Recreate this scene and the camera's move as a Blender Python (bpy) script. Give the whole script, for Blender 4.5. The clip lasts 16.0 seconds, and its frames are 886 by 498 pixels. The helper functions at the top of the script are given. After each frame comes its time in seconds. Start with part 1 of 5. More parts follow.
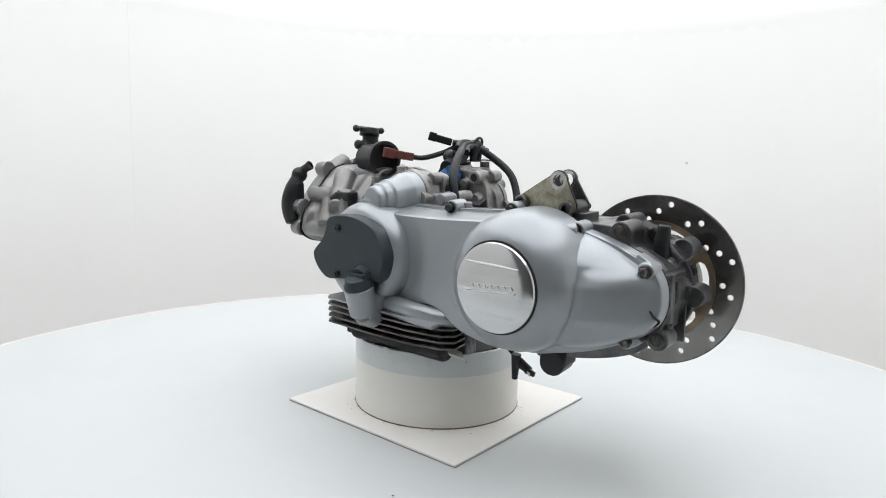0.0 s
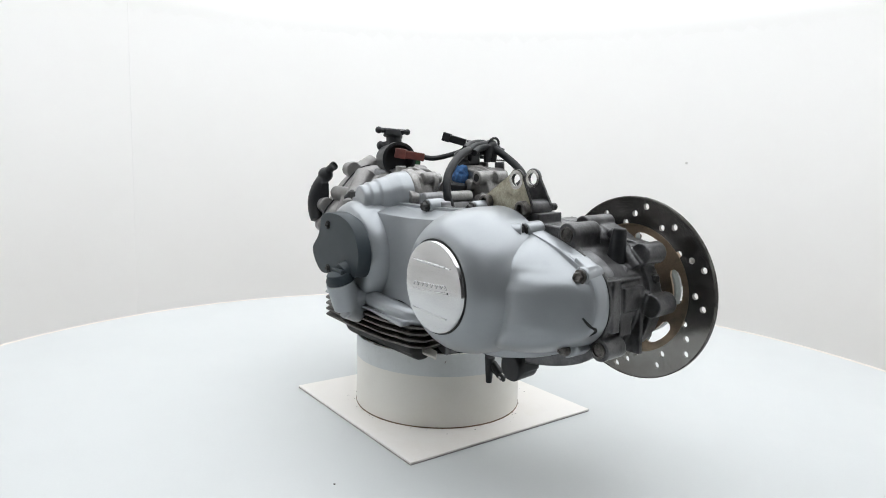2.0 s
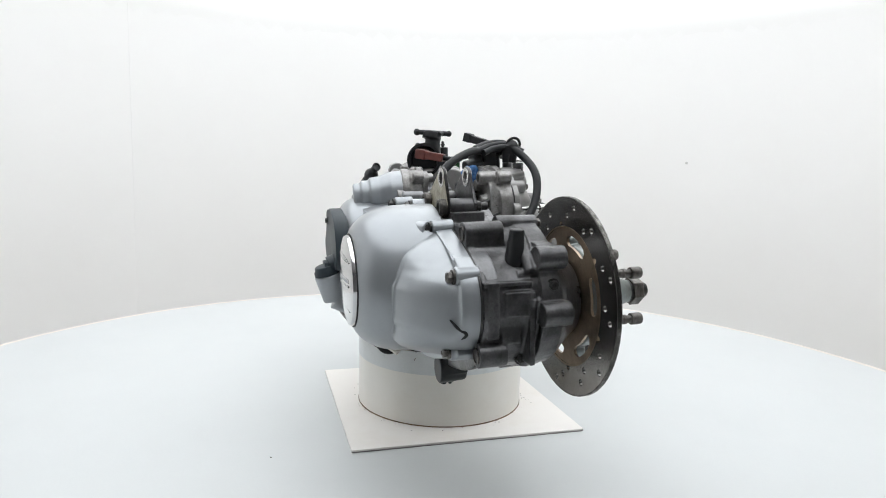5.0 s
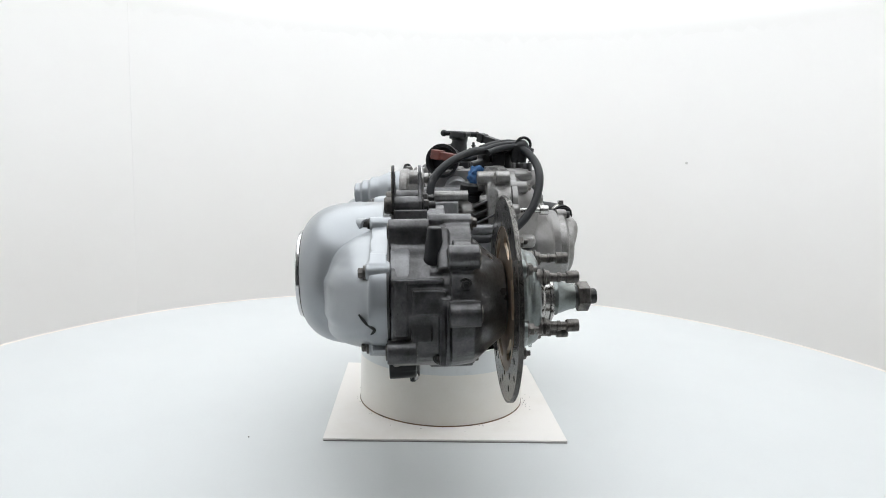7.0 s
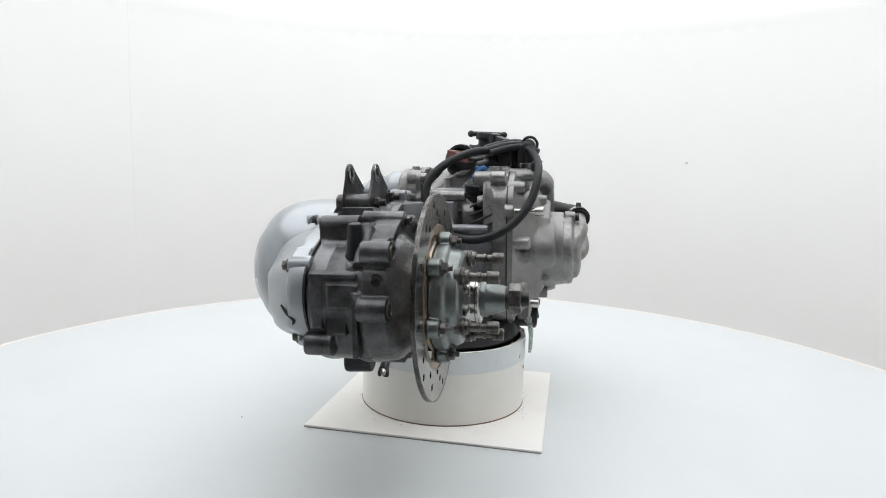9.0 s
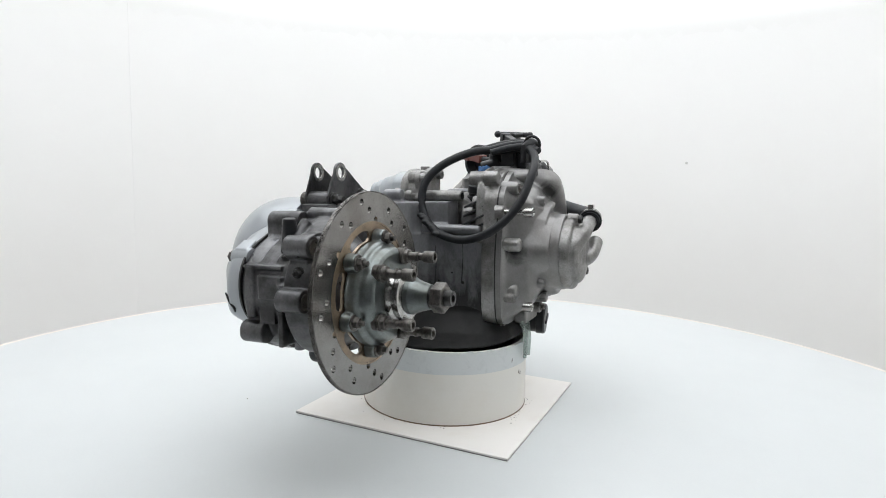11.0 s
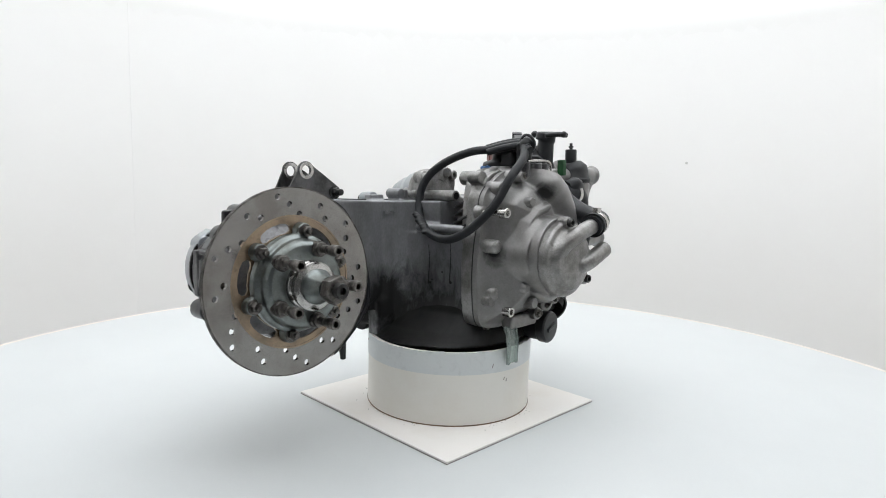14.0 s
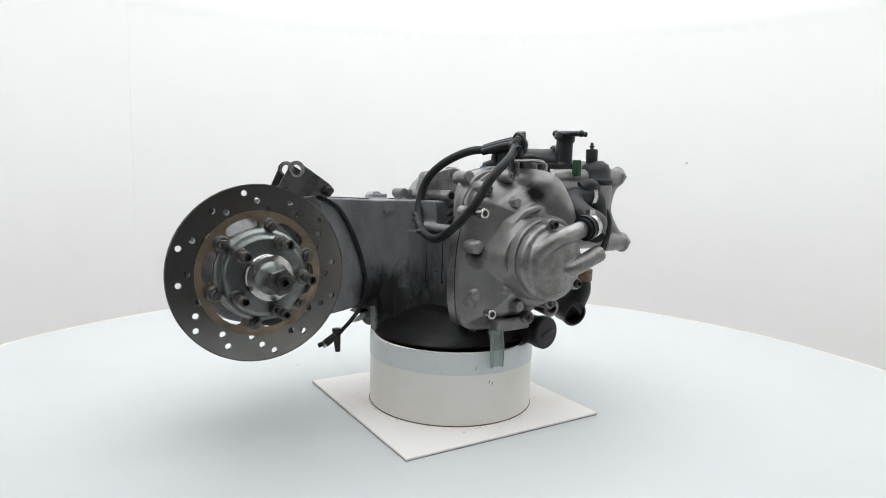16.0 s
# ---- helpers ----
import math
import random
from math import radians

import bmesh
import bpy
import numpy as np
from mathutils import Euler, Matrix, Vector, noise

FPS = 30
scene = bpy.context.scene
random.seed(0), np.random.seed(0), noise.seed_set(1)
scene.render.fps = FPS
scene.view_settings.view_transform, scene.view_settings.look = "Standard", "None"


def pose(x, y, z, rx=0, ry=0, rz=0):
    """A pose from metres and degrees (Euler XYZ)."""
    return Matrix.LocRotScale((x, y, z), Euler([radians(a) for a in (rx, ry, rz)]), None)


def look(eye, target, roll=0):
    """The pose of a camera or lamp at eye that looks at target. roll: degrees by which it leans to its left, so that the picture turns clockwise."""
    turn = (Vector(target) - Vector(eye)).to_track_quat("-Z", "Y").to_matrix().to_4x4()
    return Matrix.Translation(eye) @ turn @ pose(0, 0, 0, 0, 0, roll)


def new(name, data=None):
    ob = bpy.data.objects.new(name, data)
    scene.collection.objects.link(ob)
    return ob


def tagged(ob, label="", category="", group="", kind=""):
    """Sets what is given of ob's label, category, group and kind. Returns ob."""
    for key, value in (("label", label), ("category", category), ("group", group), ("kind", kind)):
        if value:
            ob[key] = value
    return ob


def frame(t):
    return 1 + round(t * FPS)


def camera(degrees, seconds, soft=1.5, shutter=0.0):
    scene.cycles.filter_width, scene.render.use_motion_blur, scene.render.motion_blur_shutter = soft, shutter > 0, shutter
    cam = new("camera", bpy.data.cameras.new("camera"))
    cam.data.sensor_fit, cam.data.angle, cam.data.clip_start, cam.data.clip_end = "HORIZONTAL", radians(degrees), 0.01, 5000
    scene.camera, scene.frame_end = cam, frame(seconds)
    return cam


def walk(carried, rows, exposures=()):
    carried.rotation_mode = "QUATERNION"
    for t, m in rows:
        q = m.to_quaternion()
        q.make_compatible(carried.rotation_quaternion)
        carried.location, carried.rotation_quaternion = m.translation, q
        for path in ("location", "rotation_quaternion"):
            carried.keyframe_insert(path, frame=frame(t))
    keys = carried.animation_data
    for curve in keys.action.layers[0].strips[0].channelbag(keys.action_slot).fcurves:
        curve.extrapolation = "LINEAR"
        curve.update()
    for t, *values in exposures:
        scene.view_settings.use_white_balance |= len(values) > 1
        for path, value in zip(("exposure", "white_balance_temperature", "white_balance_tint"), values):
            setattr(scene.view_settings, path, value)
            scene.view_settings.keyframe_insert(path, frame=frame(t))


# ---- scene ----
EYE = Vector((0.0, -1.0, 0.3781))
TILT, TURN = radians(7.606), radians(0.609)
AHEAD = Vector((-math.sin(TURN) * math.cos(TILT), math.cos(TURN) * math.cos(TILT), -math.sin(TILT)))
cam = camera(68.72, 16.0, soft=1.0)
walk(cam, [(0.0, look(EYE, EYE + AHEAD, 1.71)), (16.0, look(EYE, EYE + AHEAD, 1.71))], [(0.0, 0.0), (16.0, 0.0)])

# ---- light ----
world = bpy.data.worlds.new("world")
scene.world = world
world.use_nodes = True
world.node_tree.nodes["Background"].inputs[0].default_value = (0.9, 0.95, 1.0, 1)
world.node_tree.nodes["Background"].inputs[1].default_value = 0.3
LAMP, BAND_LIGHT = 2.4, 1.32


# ---- materials ----
def material(name, base, rough=0.5, metal=0.0, alt=None, spread=0.5, scale=18.0, grain=600.0, bump=0.12, lift=0.001,
             wear=0.12, coat=0.0, edge=(0.42, 0.62), stretch=(1, 1, 1), spec=0.5, spots=0.0, dark_patches=()):
    """A surface with blotches of a second colour, fine grain and uneven gloss, in metres."""
    m = bpy.data.materials.new(name)
    m.use_nodes = True
    nt = m.node_tree
    rugged = bump >= 0.2 and metal > 0
    if rugged:
        wear = min(wear * 1.25, 0.45)
    n, li = nt.nodes, nt.links
    b = n["Principled BSDF"]
    b.inputs["Metallic"].default_value = metal
    b.inputs["Coat Weight"].default_value = coat
    b.inputs["Specular IOR Level"].default_value = spec
    co = n.new("ShaderNodeTexCoord")
    mp = n.new("ShaderNodeMapping")
    mp.inputs["Scale"].default_value = stretch
    li.new(co.outputs["Object"], mp.inputs["Vector"])
    big = n.new("ShaderNodeTexNoise")
    big.inputs["Scale"].default_value, big.inputs["Detail"].default_value = scale, 6
    big.inputs["Roughness"].default_value = 0.65
    fine = n.new("ShaderNodeTexNoise")
    fine.inputs["Scale"].default_value, fine.inputs["Detail"].default_value = grain, 3
    for t in (big, fine):
        li.new(mp.outputs[0], t.inputs["Vector"])
    ramp = n.new("ShaderNodeMapRange")
    ramp.inputs[1].default_value, ramp.inputs[2].default_value = edge
    ramp.inputs[4].default_value = spread
    li.new(big.outputs["Fac"], ramp.inputs[0])
    mid = n.new("ShaderNodeTexNoise")
    mid.inputs["Scale"].default_value, mid.inputs["Detail"].default_value = scale * 5.3, 5
    mid.inputs["Roughness"].default_value, mid.inputs["Distortion"].default_value = 0.7, 0.6
    li.new(mp.outputs[0], mid.inputs["Vector"])
    spot = n.new("ShaderNodeMapRange")
    spot.inputs[1].default_value, spot.inputs[2].default_value, spot.inputs[4].default_value = 0.54, 0.68, spots
    li.new(mid.outputs["Fac"], spot.inputs[0])
    both = n.new("ShaderNodeMath")
    both.operation = "MAXIMUM"
    li.new(ramp.outputs[0], both.inputs[0])
    li.new(spot.outputs[0], both.inputs[1])
    mix = n.new("ShaderNodeMix")
    mix.data_type = "RGBA"
    mix.inputs[6].default_value = (*base, 1)
    mix.inputs[7].default_value = (*(alt or tuple(c * 0.6 for c in base)), 1)
    li.new(both.outputs[0], mix.inputs[0])
    colour = mix.outputs[2]
    for at, size in dark_patches:
        # near-black ragged patches: soaked-in crankcase oil, and dark spots on the flywheel cover
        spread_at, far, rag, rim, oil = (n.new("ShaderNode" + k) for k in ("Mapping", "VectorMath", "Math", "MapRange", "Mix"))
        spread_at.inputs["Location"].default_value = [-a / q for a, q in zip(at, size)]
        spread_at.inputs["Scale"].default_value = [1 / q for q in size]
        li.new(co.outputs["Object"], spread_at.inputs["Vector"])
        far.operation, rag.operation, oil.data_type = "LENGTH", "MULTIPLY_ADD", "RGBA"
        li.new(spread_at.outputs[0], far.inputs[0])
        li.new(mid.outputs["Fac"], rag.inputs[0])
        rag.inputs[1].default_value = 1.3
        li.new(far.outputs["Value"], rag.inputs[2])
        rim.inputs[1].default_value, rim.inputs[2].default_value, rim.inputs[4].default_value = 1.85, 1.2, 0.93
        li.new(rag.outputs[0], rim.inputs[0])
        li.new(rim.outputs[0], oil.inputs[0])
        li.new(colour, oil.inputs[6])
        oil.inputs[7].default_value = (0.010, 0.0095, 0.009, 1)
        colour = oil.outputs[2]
    speck = n.new("ShaderNodeMix")
    speck.data_type, speck.blend_type = "RGBA", "OVERLAY"
    speck.inputs[0].default_value = wear
    li.new(colour, speck.inputs[6])
    li.new(fine.outputs["Fac"], speck.inputs[7])
    li.new(speck.outputs[2], b.inputs["Base Color"])
    rr = n.new("ShaderNodeMapRange")
    rr.inputs[3].default_value, rr.inputs[4].default_value = max(rough - (0.2 if rugged else 0.1), 0.03), min(rough + 0.12, 1)
    li.new(big.outputs["Fac"], rr.inputs[0])
    li.new(rr.outputs[0], b.inputs["Roughness"])
    if bump:
        bp = n.new("ShaderNodeBump")
        bp.inputs["Strength"].default_value, bp.inputs["Distance"].default_value = bump, lift
        if rugged:
            pits = n.new("ShaderNodeMath")
            pits.operation = "MULTIPLY_ADD"
            pits.inputs[1].default_value = 2.2
            li.new(mid.outputs["Fac"], pits.inputs[0])
            li.new(fine.outputs["Fac"], pits.inputs[2])
            li.new(pits.outputs[0], bp.inputs["Height"])
        else:
            li.new(fine.outputs["Fac"], bp.inputs["Height"])
        li.new(bp.outputs[0], b.inputs["Normal"])
    return m


SILVER = material("silver_paint", (0.32, 0.337, 0.354), 0.33, 0.42, (0.275, 0.291, 0.307), 0.6, 9, 1500, 0.03, 0.0004, 0.06, spots=0.4, coat=0.2)
CAST_DARK = material("grimy_cast_aluminium", (0.125, 0.124, 0.127), 0.36, 0.6, (0.03, 0.029, 0.029), 0.85, 16, 420, 0.2, 0.0008, 0.25, spots=0.5)
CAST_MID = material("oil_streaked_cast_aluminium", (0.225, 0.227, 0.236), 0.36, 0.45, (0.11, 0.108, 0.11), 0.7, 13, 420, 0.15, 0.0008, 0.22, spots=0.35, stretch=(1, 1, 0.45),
                    dark_patches=(((0.04, 0.03, 0.115), (0.08, 0.12, 0.105)), ((0.085, -0.05, 0.165), (0.05, 0.05, 0.05))))
# first patch darkens the hollow beside the coolant gallery
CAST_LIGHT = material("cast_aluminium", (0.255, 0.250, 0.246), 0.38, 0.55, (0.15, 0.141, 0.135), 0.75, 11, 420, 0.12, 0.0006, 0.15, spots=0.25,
                      dark_patches=(((-0.050, 0.14, 0.328), (0.016, 0.05, 0.014)), ((0.03, 0.11, 0.245), (0.01, 0.04, 0.02)), ((-0.03, 0.15, 0.155), (0.02, 0.03, 0.009))))
CAST_BRIGHT = material("bright_cast_aluminium", (0.30, 0.294, 0.287), 0.44, 0.7, (0.12, 0.112, 0.105), 0.8, 19, 420, 0.25, 0.001, 0.25, spots=0.6)
# near-black for oil, and for the shaded gap above the pipe rim
OILY_SHADED = material("oily_shaded_casting", (0.011, 0.0105, 0.010), 0.48, 0.0, (0.005, 0.005, 0.005), 0.9, 26, 300, 0.25, 0.001, 0.2, spec=0.22, spots=0.5)
FIN = material("weathered_fins", (0.17, 0.162, 0.15), 0.55, 0.5, (0.06, 0.055, 0.05), 0.8, 30, 420, 0.25, 0.001, 0.2, spots=0.6)
CHROME = material("polished_steel", (0.58, 0.58, 0.585), 0.13, 1.0, (0.5, 0.5, 0.5), 0.5, 12, 900, 0.02, 0.0003, 0.04, stretch=(1, 1, 6))
PLASTIC = material("slate_plastic", (0.032, 0.042, 0.049), 0.45, 0.0, (0.026, 0.033, 0.039), 0.6, 10, 900, 0.12, 0.0005, 0.1, spec=0.3)
BLACK = material("black_plastic", (0.013, 0.0135, 0.015), 0.38, 0.0, (0.022, 0.022, 0.022), 0.7, 30, 700, 0.12, 0.0006, 0.2, spec=0.3, spots=0.4)
RUBBER = material("black_rubber", (0.012, 0.013, 0.015), 0.45, 0.0, (0.024, 0.024, 0.025), 0.7, 40, 600, 0.25, 0.0008, 0.2, spec=0.25, spots=0.5)
DARK = material("dark_hole", (0.01, 0.01, 0.01), 0.7, 0.0, (0.006, 0.006, 0.006), 0.5, 20, 500, 0.05)
BOLT = material("dull_steel", (0.15, 0.14, 0.13), 0.45, 0.8, (0.05, 0.046, 0.042), 0.9, 90, 700, 0.2, 0.0006, 0.3, spots=0.5)
BOLT_DARK = material("blackened_steel", (0.05, 0.049, 0.048), 0.45, 0.6, (0.02, 0.019, 0.018), 0.9, 90, 700, 0.2, 0.0006, 0.3, spots=0.4)
STEEL = material("bright_steel", (0.50, 0.49, 0.475), 0.22, 0.95, (0.26, 0.25, 0.24), 0.7, 60, 700, 0.1, 0.0005, 0.2, spots=0.4)
ZINC = material("zinc_plating", (0.20, 0.22, 0.217), 0.33, 0.85, (0.12, 0.126, 0.116), 0.8, 40, 700, 0.12, 0.0005, 0.2, spots=0.5)
DISC = material("worn_disc_steel", (0.245, 0.238, 0.228), 0.2, 0.95, (0.15, 0.135, 0.12), 0.55, 22, 900, 0.1, 0.0004, 0.25, spots=0.45)
CARRIER = material("heat_browned_steel", (0.33, 0.25, 0.175), 0.34, 0.75, (0.15, 0.122, 0.095), 0.8, 18, 700, 0.15, 0.0006, 0.25, spots=0.5)
PLATE_FACE = material("worn_yellowed_plating", (0.40, 0.375, 0.29), 0.45, 0.3, (0.16, 0.14, 0.10), 0.8, 45, 500, 0.2, 0.0006, 0.3, spots=0.7)
BLUE = material("blue_cloth", (0.05, 0.16, 0.38), 0.8, 0.0, (0.03, 0.07, 0.16), 0.8, 70, 500, 0.4, 0.001, 0.3)
RED = material("rust_red_plastic", (0.14, 0.035, 0.026), 0.5, 0.0, (0.07, 0.022, 0.018), 0.7, 50, 600, 0.1, 0.0005, 0.2)
GREEN = material("green_plastic", (0.016, 0.075, 0.025), 0.5, 0.0, (0.01, 0.04, 0.015), 0.7, 50, 600, 0.1, 0.0005, 0.2, spec=0.3)
COPPER = material("heat_stained_brass", (0.22, 0.14, 0.09), 0.5, 0.6, (0.1, 0.07, 0.05), 0.8, 60, 600, 0.2, 0.0006, 0.3)
PVC = material("cream_pipe_plastic", (0.80, 0.778, 0.73), 0.42, 0.0, (0.74, 0.70, 0.63), 0.7, 7, 300, 0.05, 0.0005, 0.05, edge=(0.5, 0.75))
BAND = material("greyed_white_band", (0.66, 0.68, 0.68), 0.35, 0.0, (0.46, 0.47, 0.47), 0.5, 11, 300, 0.05, 0.0005, 0.06, edge=(0.5, 0.75), spots=0.3)
BOARD = material("cream_board", (0.81, 0.78, 0.745), 0.55, 0.0, (0.74, 0.69, 0.63), 0.6, 9, 400, 0.06, 0.0005, 0.06, edge=(0.5, 0.75))
BOARD_EDGE = material("board_edge", (0.30, 0.27, 0.26), 0.8, 0.0, (0.2, 0.17, 0.17), 0.7, 60, 400, 0.1)
TABLE = material("white_laminate", (0.575, 0.592, 0.592), 0.42, 0.0, (0.555, 0.572, 0.573), 0.5, 3, 300, 0.02, 0.0003, 0.03)
TABLE_EDGE = material("cream_edging", (0.78, 0.72, 0.66), 0.5, 0.0, (0.72, 0.66, 0.6), 0.5, 6, 300, 0.02, 0.0003, 0.03)
WALL = material("white_wall_paint", (0.885, 0.875, 0.862), 0.75, 0.0, (0.87, 0.858, 0.842), 0.6, 1.6, 200, 0.04, 0.0006, 0.02)
CEILING = material("ceiling_paint", (0.8, 0.8, 0.8), 0.8, 0.0, (0.78, 0.78, 0.78), 0.5, 2, 200, 0.03, 0.0006, 0.02)
FLOOR = material("cream_floor_paint", (0.80, 0.775, 0.735), 0.7, 0.0, (0.75, 0.72, 0.675), 0.6, 3, 200, 0.05, 0.0006, 0.05)
SHADE = material("backing_grey", (0.20, 0.20, 0.205), 0.8, 0.0, (0.17, 0.17, 0.175), 0.5, 2, 200, 0.03, 0.0006, 0.02)
FAINT = material("faint_grey_smudge", (0.62, 0.61, 0.59), 0.8, 0.0, None, 0.3, 60, 300, 0.02)
DUST = material("dark_dust", (0.12, 0.11, 0.1), 0.8, 0.0, None, 0.5, 100, 500, 0.05)

TAPE = material("clear_plastic_strip", (0.62, 0.70, 0.66), 0.12, 0.0, (0.55, 0.62, 0.60), 0.6, 30, 300, 0.03, 0.0003, 0.05)
TAPE.node_tree.nodes["Principled BSDF"].inputs["Transmission Weight"].default_value = 0.75

GLOW = bpy.data.materials.new("lamp_diffuser")
GLOW.use_nodes = True
_b = GLOW.node_tree.nodes["Principled BSDF"]
_b.inputs["Base Color"].default_value = (0.9, 0.9, 0.9, 1)
_b.inputs["Emission Color"].default_value = (0.94, 0.972, 1.0, 1)
_b.inputs["Emission Strength"].default_value = LAMP
# wall-coloured sheet; its added emission grows upward to brighten the wall top
SHEET = GLOW.copy()
SHEET.name = "glowing_wall_sheet"
_n, _l = SHEET.node_tree.nodes, SHEET.node_tree.links
_co, _sep, _fall = _n.new("ShaderNodeTexCoord"), _n.new("ShaderNodeSeparateXYZ"), _n.new("ShaderNodeMapRange")
_fall.interpolation_type = "SMOOTHSTEP"
for _i, _v in ((1, 0.86), (2, 1.16), (3, 0.0), (4, BAND_LIGHT)):
    _fall.inputs[_i].default_value = _v
_l.new(_co.outputs["Object"], _sep.inputs[0])
_l.new(_sep.outputs[2], _fall.inputs[0])
_l.new(_fall.outputs[0], _n["Principled BSDF"].inputs["Emission Strength"])
_n["Principled BSDF"].inputs["Base Color"].default_value = (0.86, 0.85, 0.835, 1)
_n["Principled BSDF"].inputs["Roughness"].default_value = 0.75


# ---- mesh tools ----
def to_axis(p0, p1):
    d = Vector(p1) - Vector(p0)
    return Matrix.Translation(p0) @ d.to_track_quat("Z", "Y").to_matrix().to_4x4(), d.length


def rod(bm, p0, p1, r0, r1=None, seg=24):
    m, h = to_axis(p0, p1)
    bmesh.ops.create_cone(bm, cap_ends=True, segments=seg, radius1=r0, radius2=r0 if r1 is None else r1, depth=h,
                          matrix=m @ Matrix.Translation((0, 0, h / 2)))


def box(bm, lo, hi, turn=None):
    lo, hi = Vector(lo), Vector(hi)
    m = Matrix.Translation((lo + hi) / 2)
    if turn:
        m = m @ turn.to_4x4()
    bmesh.ops.create_cube(bm, size=1, matrix=m @ Matrix.Diagonal((*(hi - lo), 1)))


def ball(bm, c, r, squash=(1, 1, 1), sub=3):
    bmesh.ops.create_icosphere(bm, subdivisions=sub, radius=r, matrix=Matrix.Translation(c) @ Matrix.Diagonal((*squash, 1)))


def loft(bm, rings, close=True):
    vs = [[bm.verts.new(p) for p in ring] for ring in rings]
    k = len(rings[0])
    for a, b in zip(vs, vs[1:]):
        for i in range(k):
            bm.faces.new((a[i], a[(i + 1) % k], b[(i + 1) % k], b[i]))
    if close:
        bm.faces.new(vs[0][::-1])
        bm.faces.new(vs[-1])


def rounded(pts, n=6):
    """A closed smooth line through the points."""
    out, k = [], len(pts)
    for i in range(k):
        a, b, c, d = (np.array(pts[(i + j) % k]) for j in (-1, 0, 1, 2))
        for s in (j / n for j in range(n)):
            out.append(tuple(0.5 * (2 * b + (c - a) * s + (2 * a - 5 * b + 4 * c - d) * s * s + (3 * b - a - 3 * c + d) * s ** 3)))
    return out


def inset(pts, f, centre=None):
    c = np.mean(np.array(pts), axis=0) if centre is None else np.array(centre)
    return [tuple(c + (np.array(p) - c) * f) for p in pts]


def slab(bm, pts, v0, v1):
    """A side view outline (u, w) given depth along v."""
    loft(bm, [[(u, v0, w) for u, w in pts], [(u, v1, w) for u, w in pts]])


def slab_up(bm, pts, w0, w1, f=1.0):
    """A plan outline (u, v) given height along w."""
    loft(bm, [[(u, v, w0) for u, v in pts], [(u, v, w1) for u, v in inset(pts, f)]])


def spin(bm, centre, axis, profile, seg=48, start=0.0, close=True):
    """Turned shape: profile of (radius, height) round an axis."""
    m, _ = to_axis(centre, Vector(centre) + Vector(axis))
    rings = []
    for r, h in profile:
        r = max(r, 1e-5)
        rings.append([m @ Vector((r * math.cos(start + 2 * math.pi * i / seg), r * math.sin(start + 2 * math.pi * i / seg), h)) for i in range(seg)])
    loft(bm, rings, close)


def along(pts, n=6):
    """An open smooth line through the points."""
    p = [Vector(q) for q in pts]
    p = [2 * p[0] - p[1], *p, 2 * p[-1] - p[-2]]
    out = []
    for i in range(1, len(p) - 2):
        a, b, c, d = p[i - 1:i + 3]
        for s in (j / n for j in range(n)):
            out.append(0.5 * (2 * b + (c - a) * s + (2 * a - 5 * b + 4 * c - d) * s * s + (3 * b - a - 3 * c + d) * s ** 3))
    return [*out, p[-2]]


def sweep(bm, pts, r, seg=12, n=6, ring=False, flat=1.0):
    line = [Vector(q) for q in rounded(pts, n)] if ring else along(pts, n)
    k = len(line)
    side, rings = None, []
    for i, p in enumerate(line):
        t = (line[(i + 1) % k] - line[i - 1]) if ring else (line[min(i + 1, k - 1)] - line[max(i - 1, 0)])
        t.normalize()
        side = (side - t * side.dot(t)) if side else t.orthogonal()
        side.normalize()
        up = t.cross(side)
        rr = r(i / (k - 1)) if callable(r) else r
        rings.append([p + rr * (side * math.cos(a) + up * flat * math.sin(a)) for a in (2 * math.pi * j / seg for j in range(seg))])
    loft(bm, [*rings, rings[0]] if ring else rings, not ring)
    if ring:
        bmesh.ops.remove_doubles(bm, verts=bm.verts, dist=1e-6)


def circle(c, r, n=16):
    return [(c[0] + r * math.cos(2 * math.pi * i / n), c[1] + r * math.sin(2 * math.pi * i / n)) for i in range(n)]


def pierced(bm, outer, holes, v0, v1):
    """A plate in the side view with holes right through."""
    edges, loops = [], []
    for loop in (outer, *holes):
        vs = [bm.verts.new((u, v0, w)) for u, w in loop]
        loops.append(vs)
        edges += [bm.edges.new((vs[i - 1], vs[i])) for i in range(len(vs))]
    made = bmesh.ops.triangle_fill(bm, use_beauty=True, use_dissolve=False, edges=edges)
    faces = [f for f in made["geom"] if isinstance(f, bmesh.types.BMFace)]
    twin = {}
    for f in faces:
        for v in f.verts:
            if v not in twin:
                twin[v] = bm.verts.new((v.co.x, v1, v.co.z))
    for f in faces:
        bm.faces.new([twin[v] for v in reversed(f.verts)])
    for vs in loops:
        for i in range(len(vs)):
            bm.faces.new((vs[i - 1], vs[i], twin[vs[i]], twin[vs[i - 1]]))


def ease(x, a, b):
    q = np.clip((x - a) / (b - a), 0, 1)
    return q * q * (3 - 2 * q)


def smax(a, b, k):
    """The larger of two heights, with a fillet of about k between them."""
    h = np.clip(0.5 + 0.5 * (a - b) / k, 0, 1)
    return b + (a - b) * h + k * h * (1 - h)


def off_line(u, w, pts):
    """How far (u, w) lies from a bent line."""
    best = np.full(np.shape(u), 9.0)
    for (a, b), (c, d) in zip(pts, pts[1:]):
        t = np.clip(((u - a) * (c - a) + (w - b) * (d - b)) / ((c - a) ** 2 + (d - b) ** 2), 0, 1)
        best = np.minimum(best, np.hypot(u - a - t * (c - a), w - b - t * (d - b)))
    return best


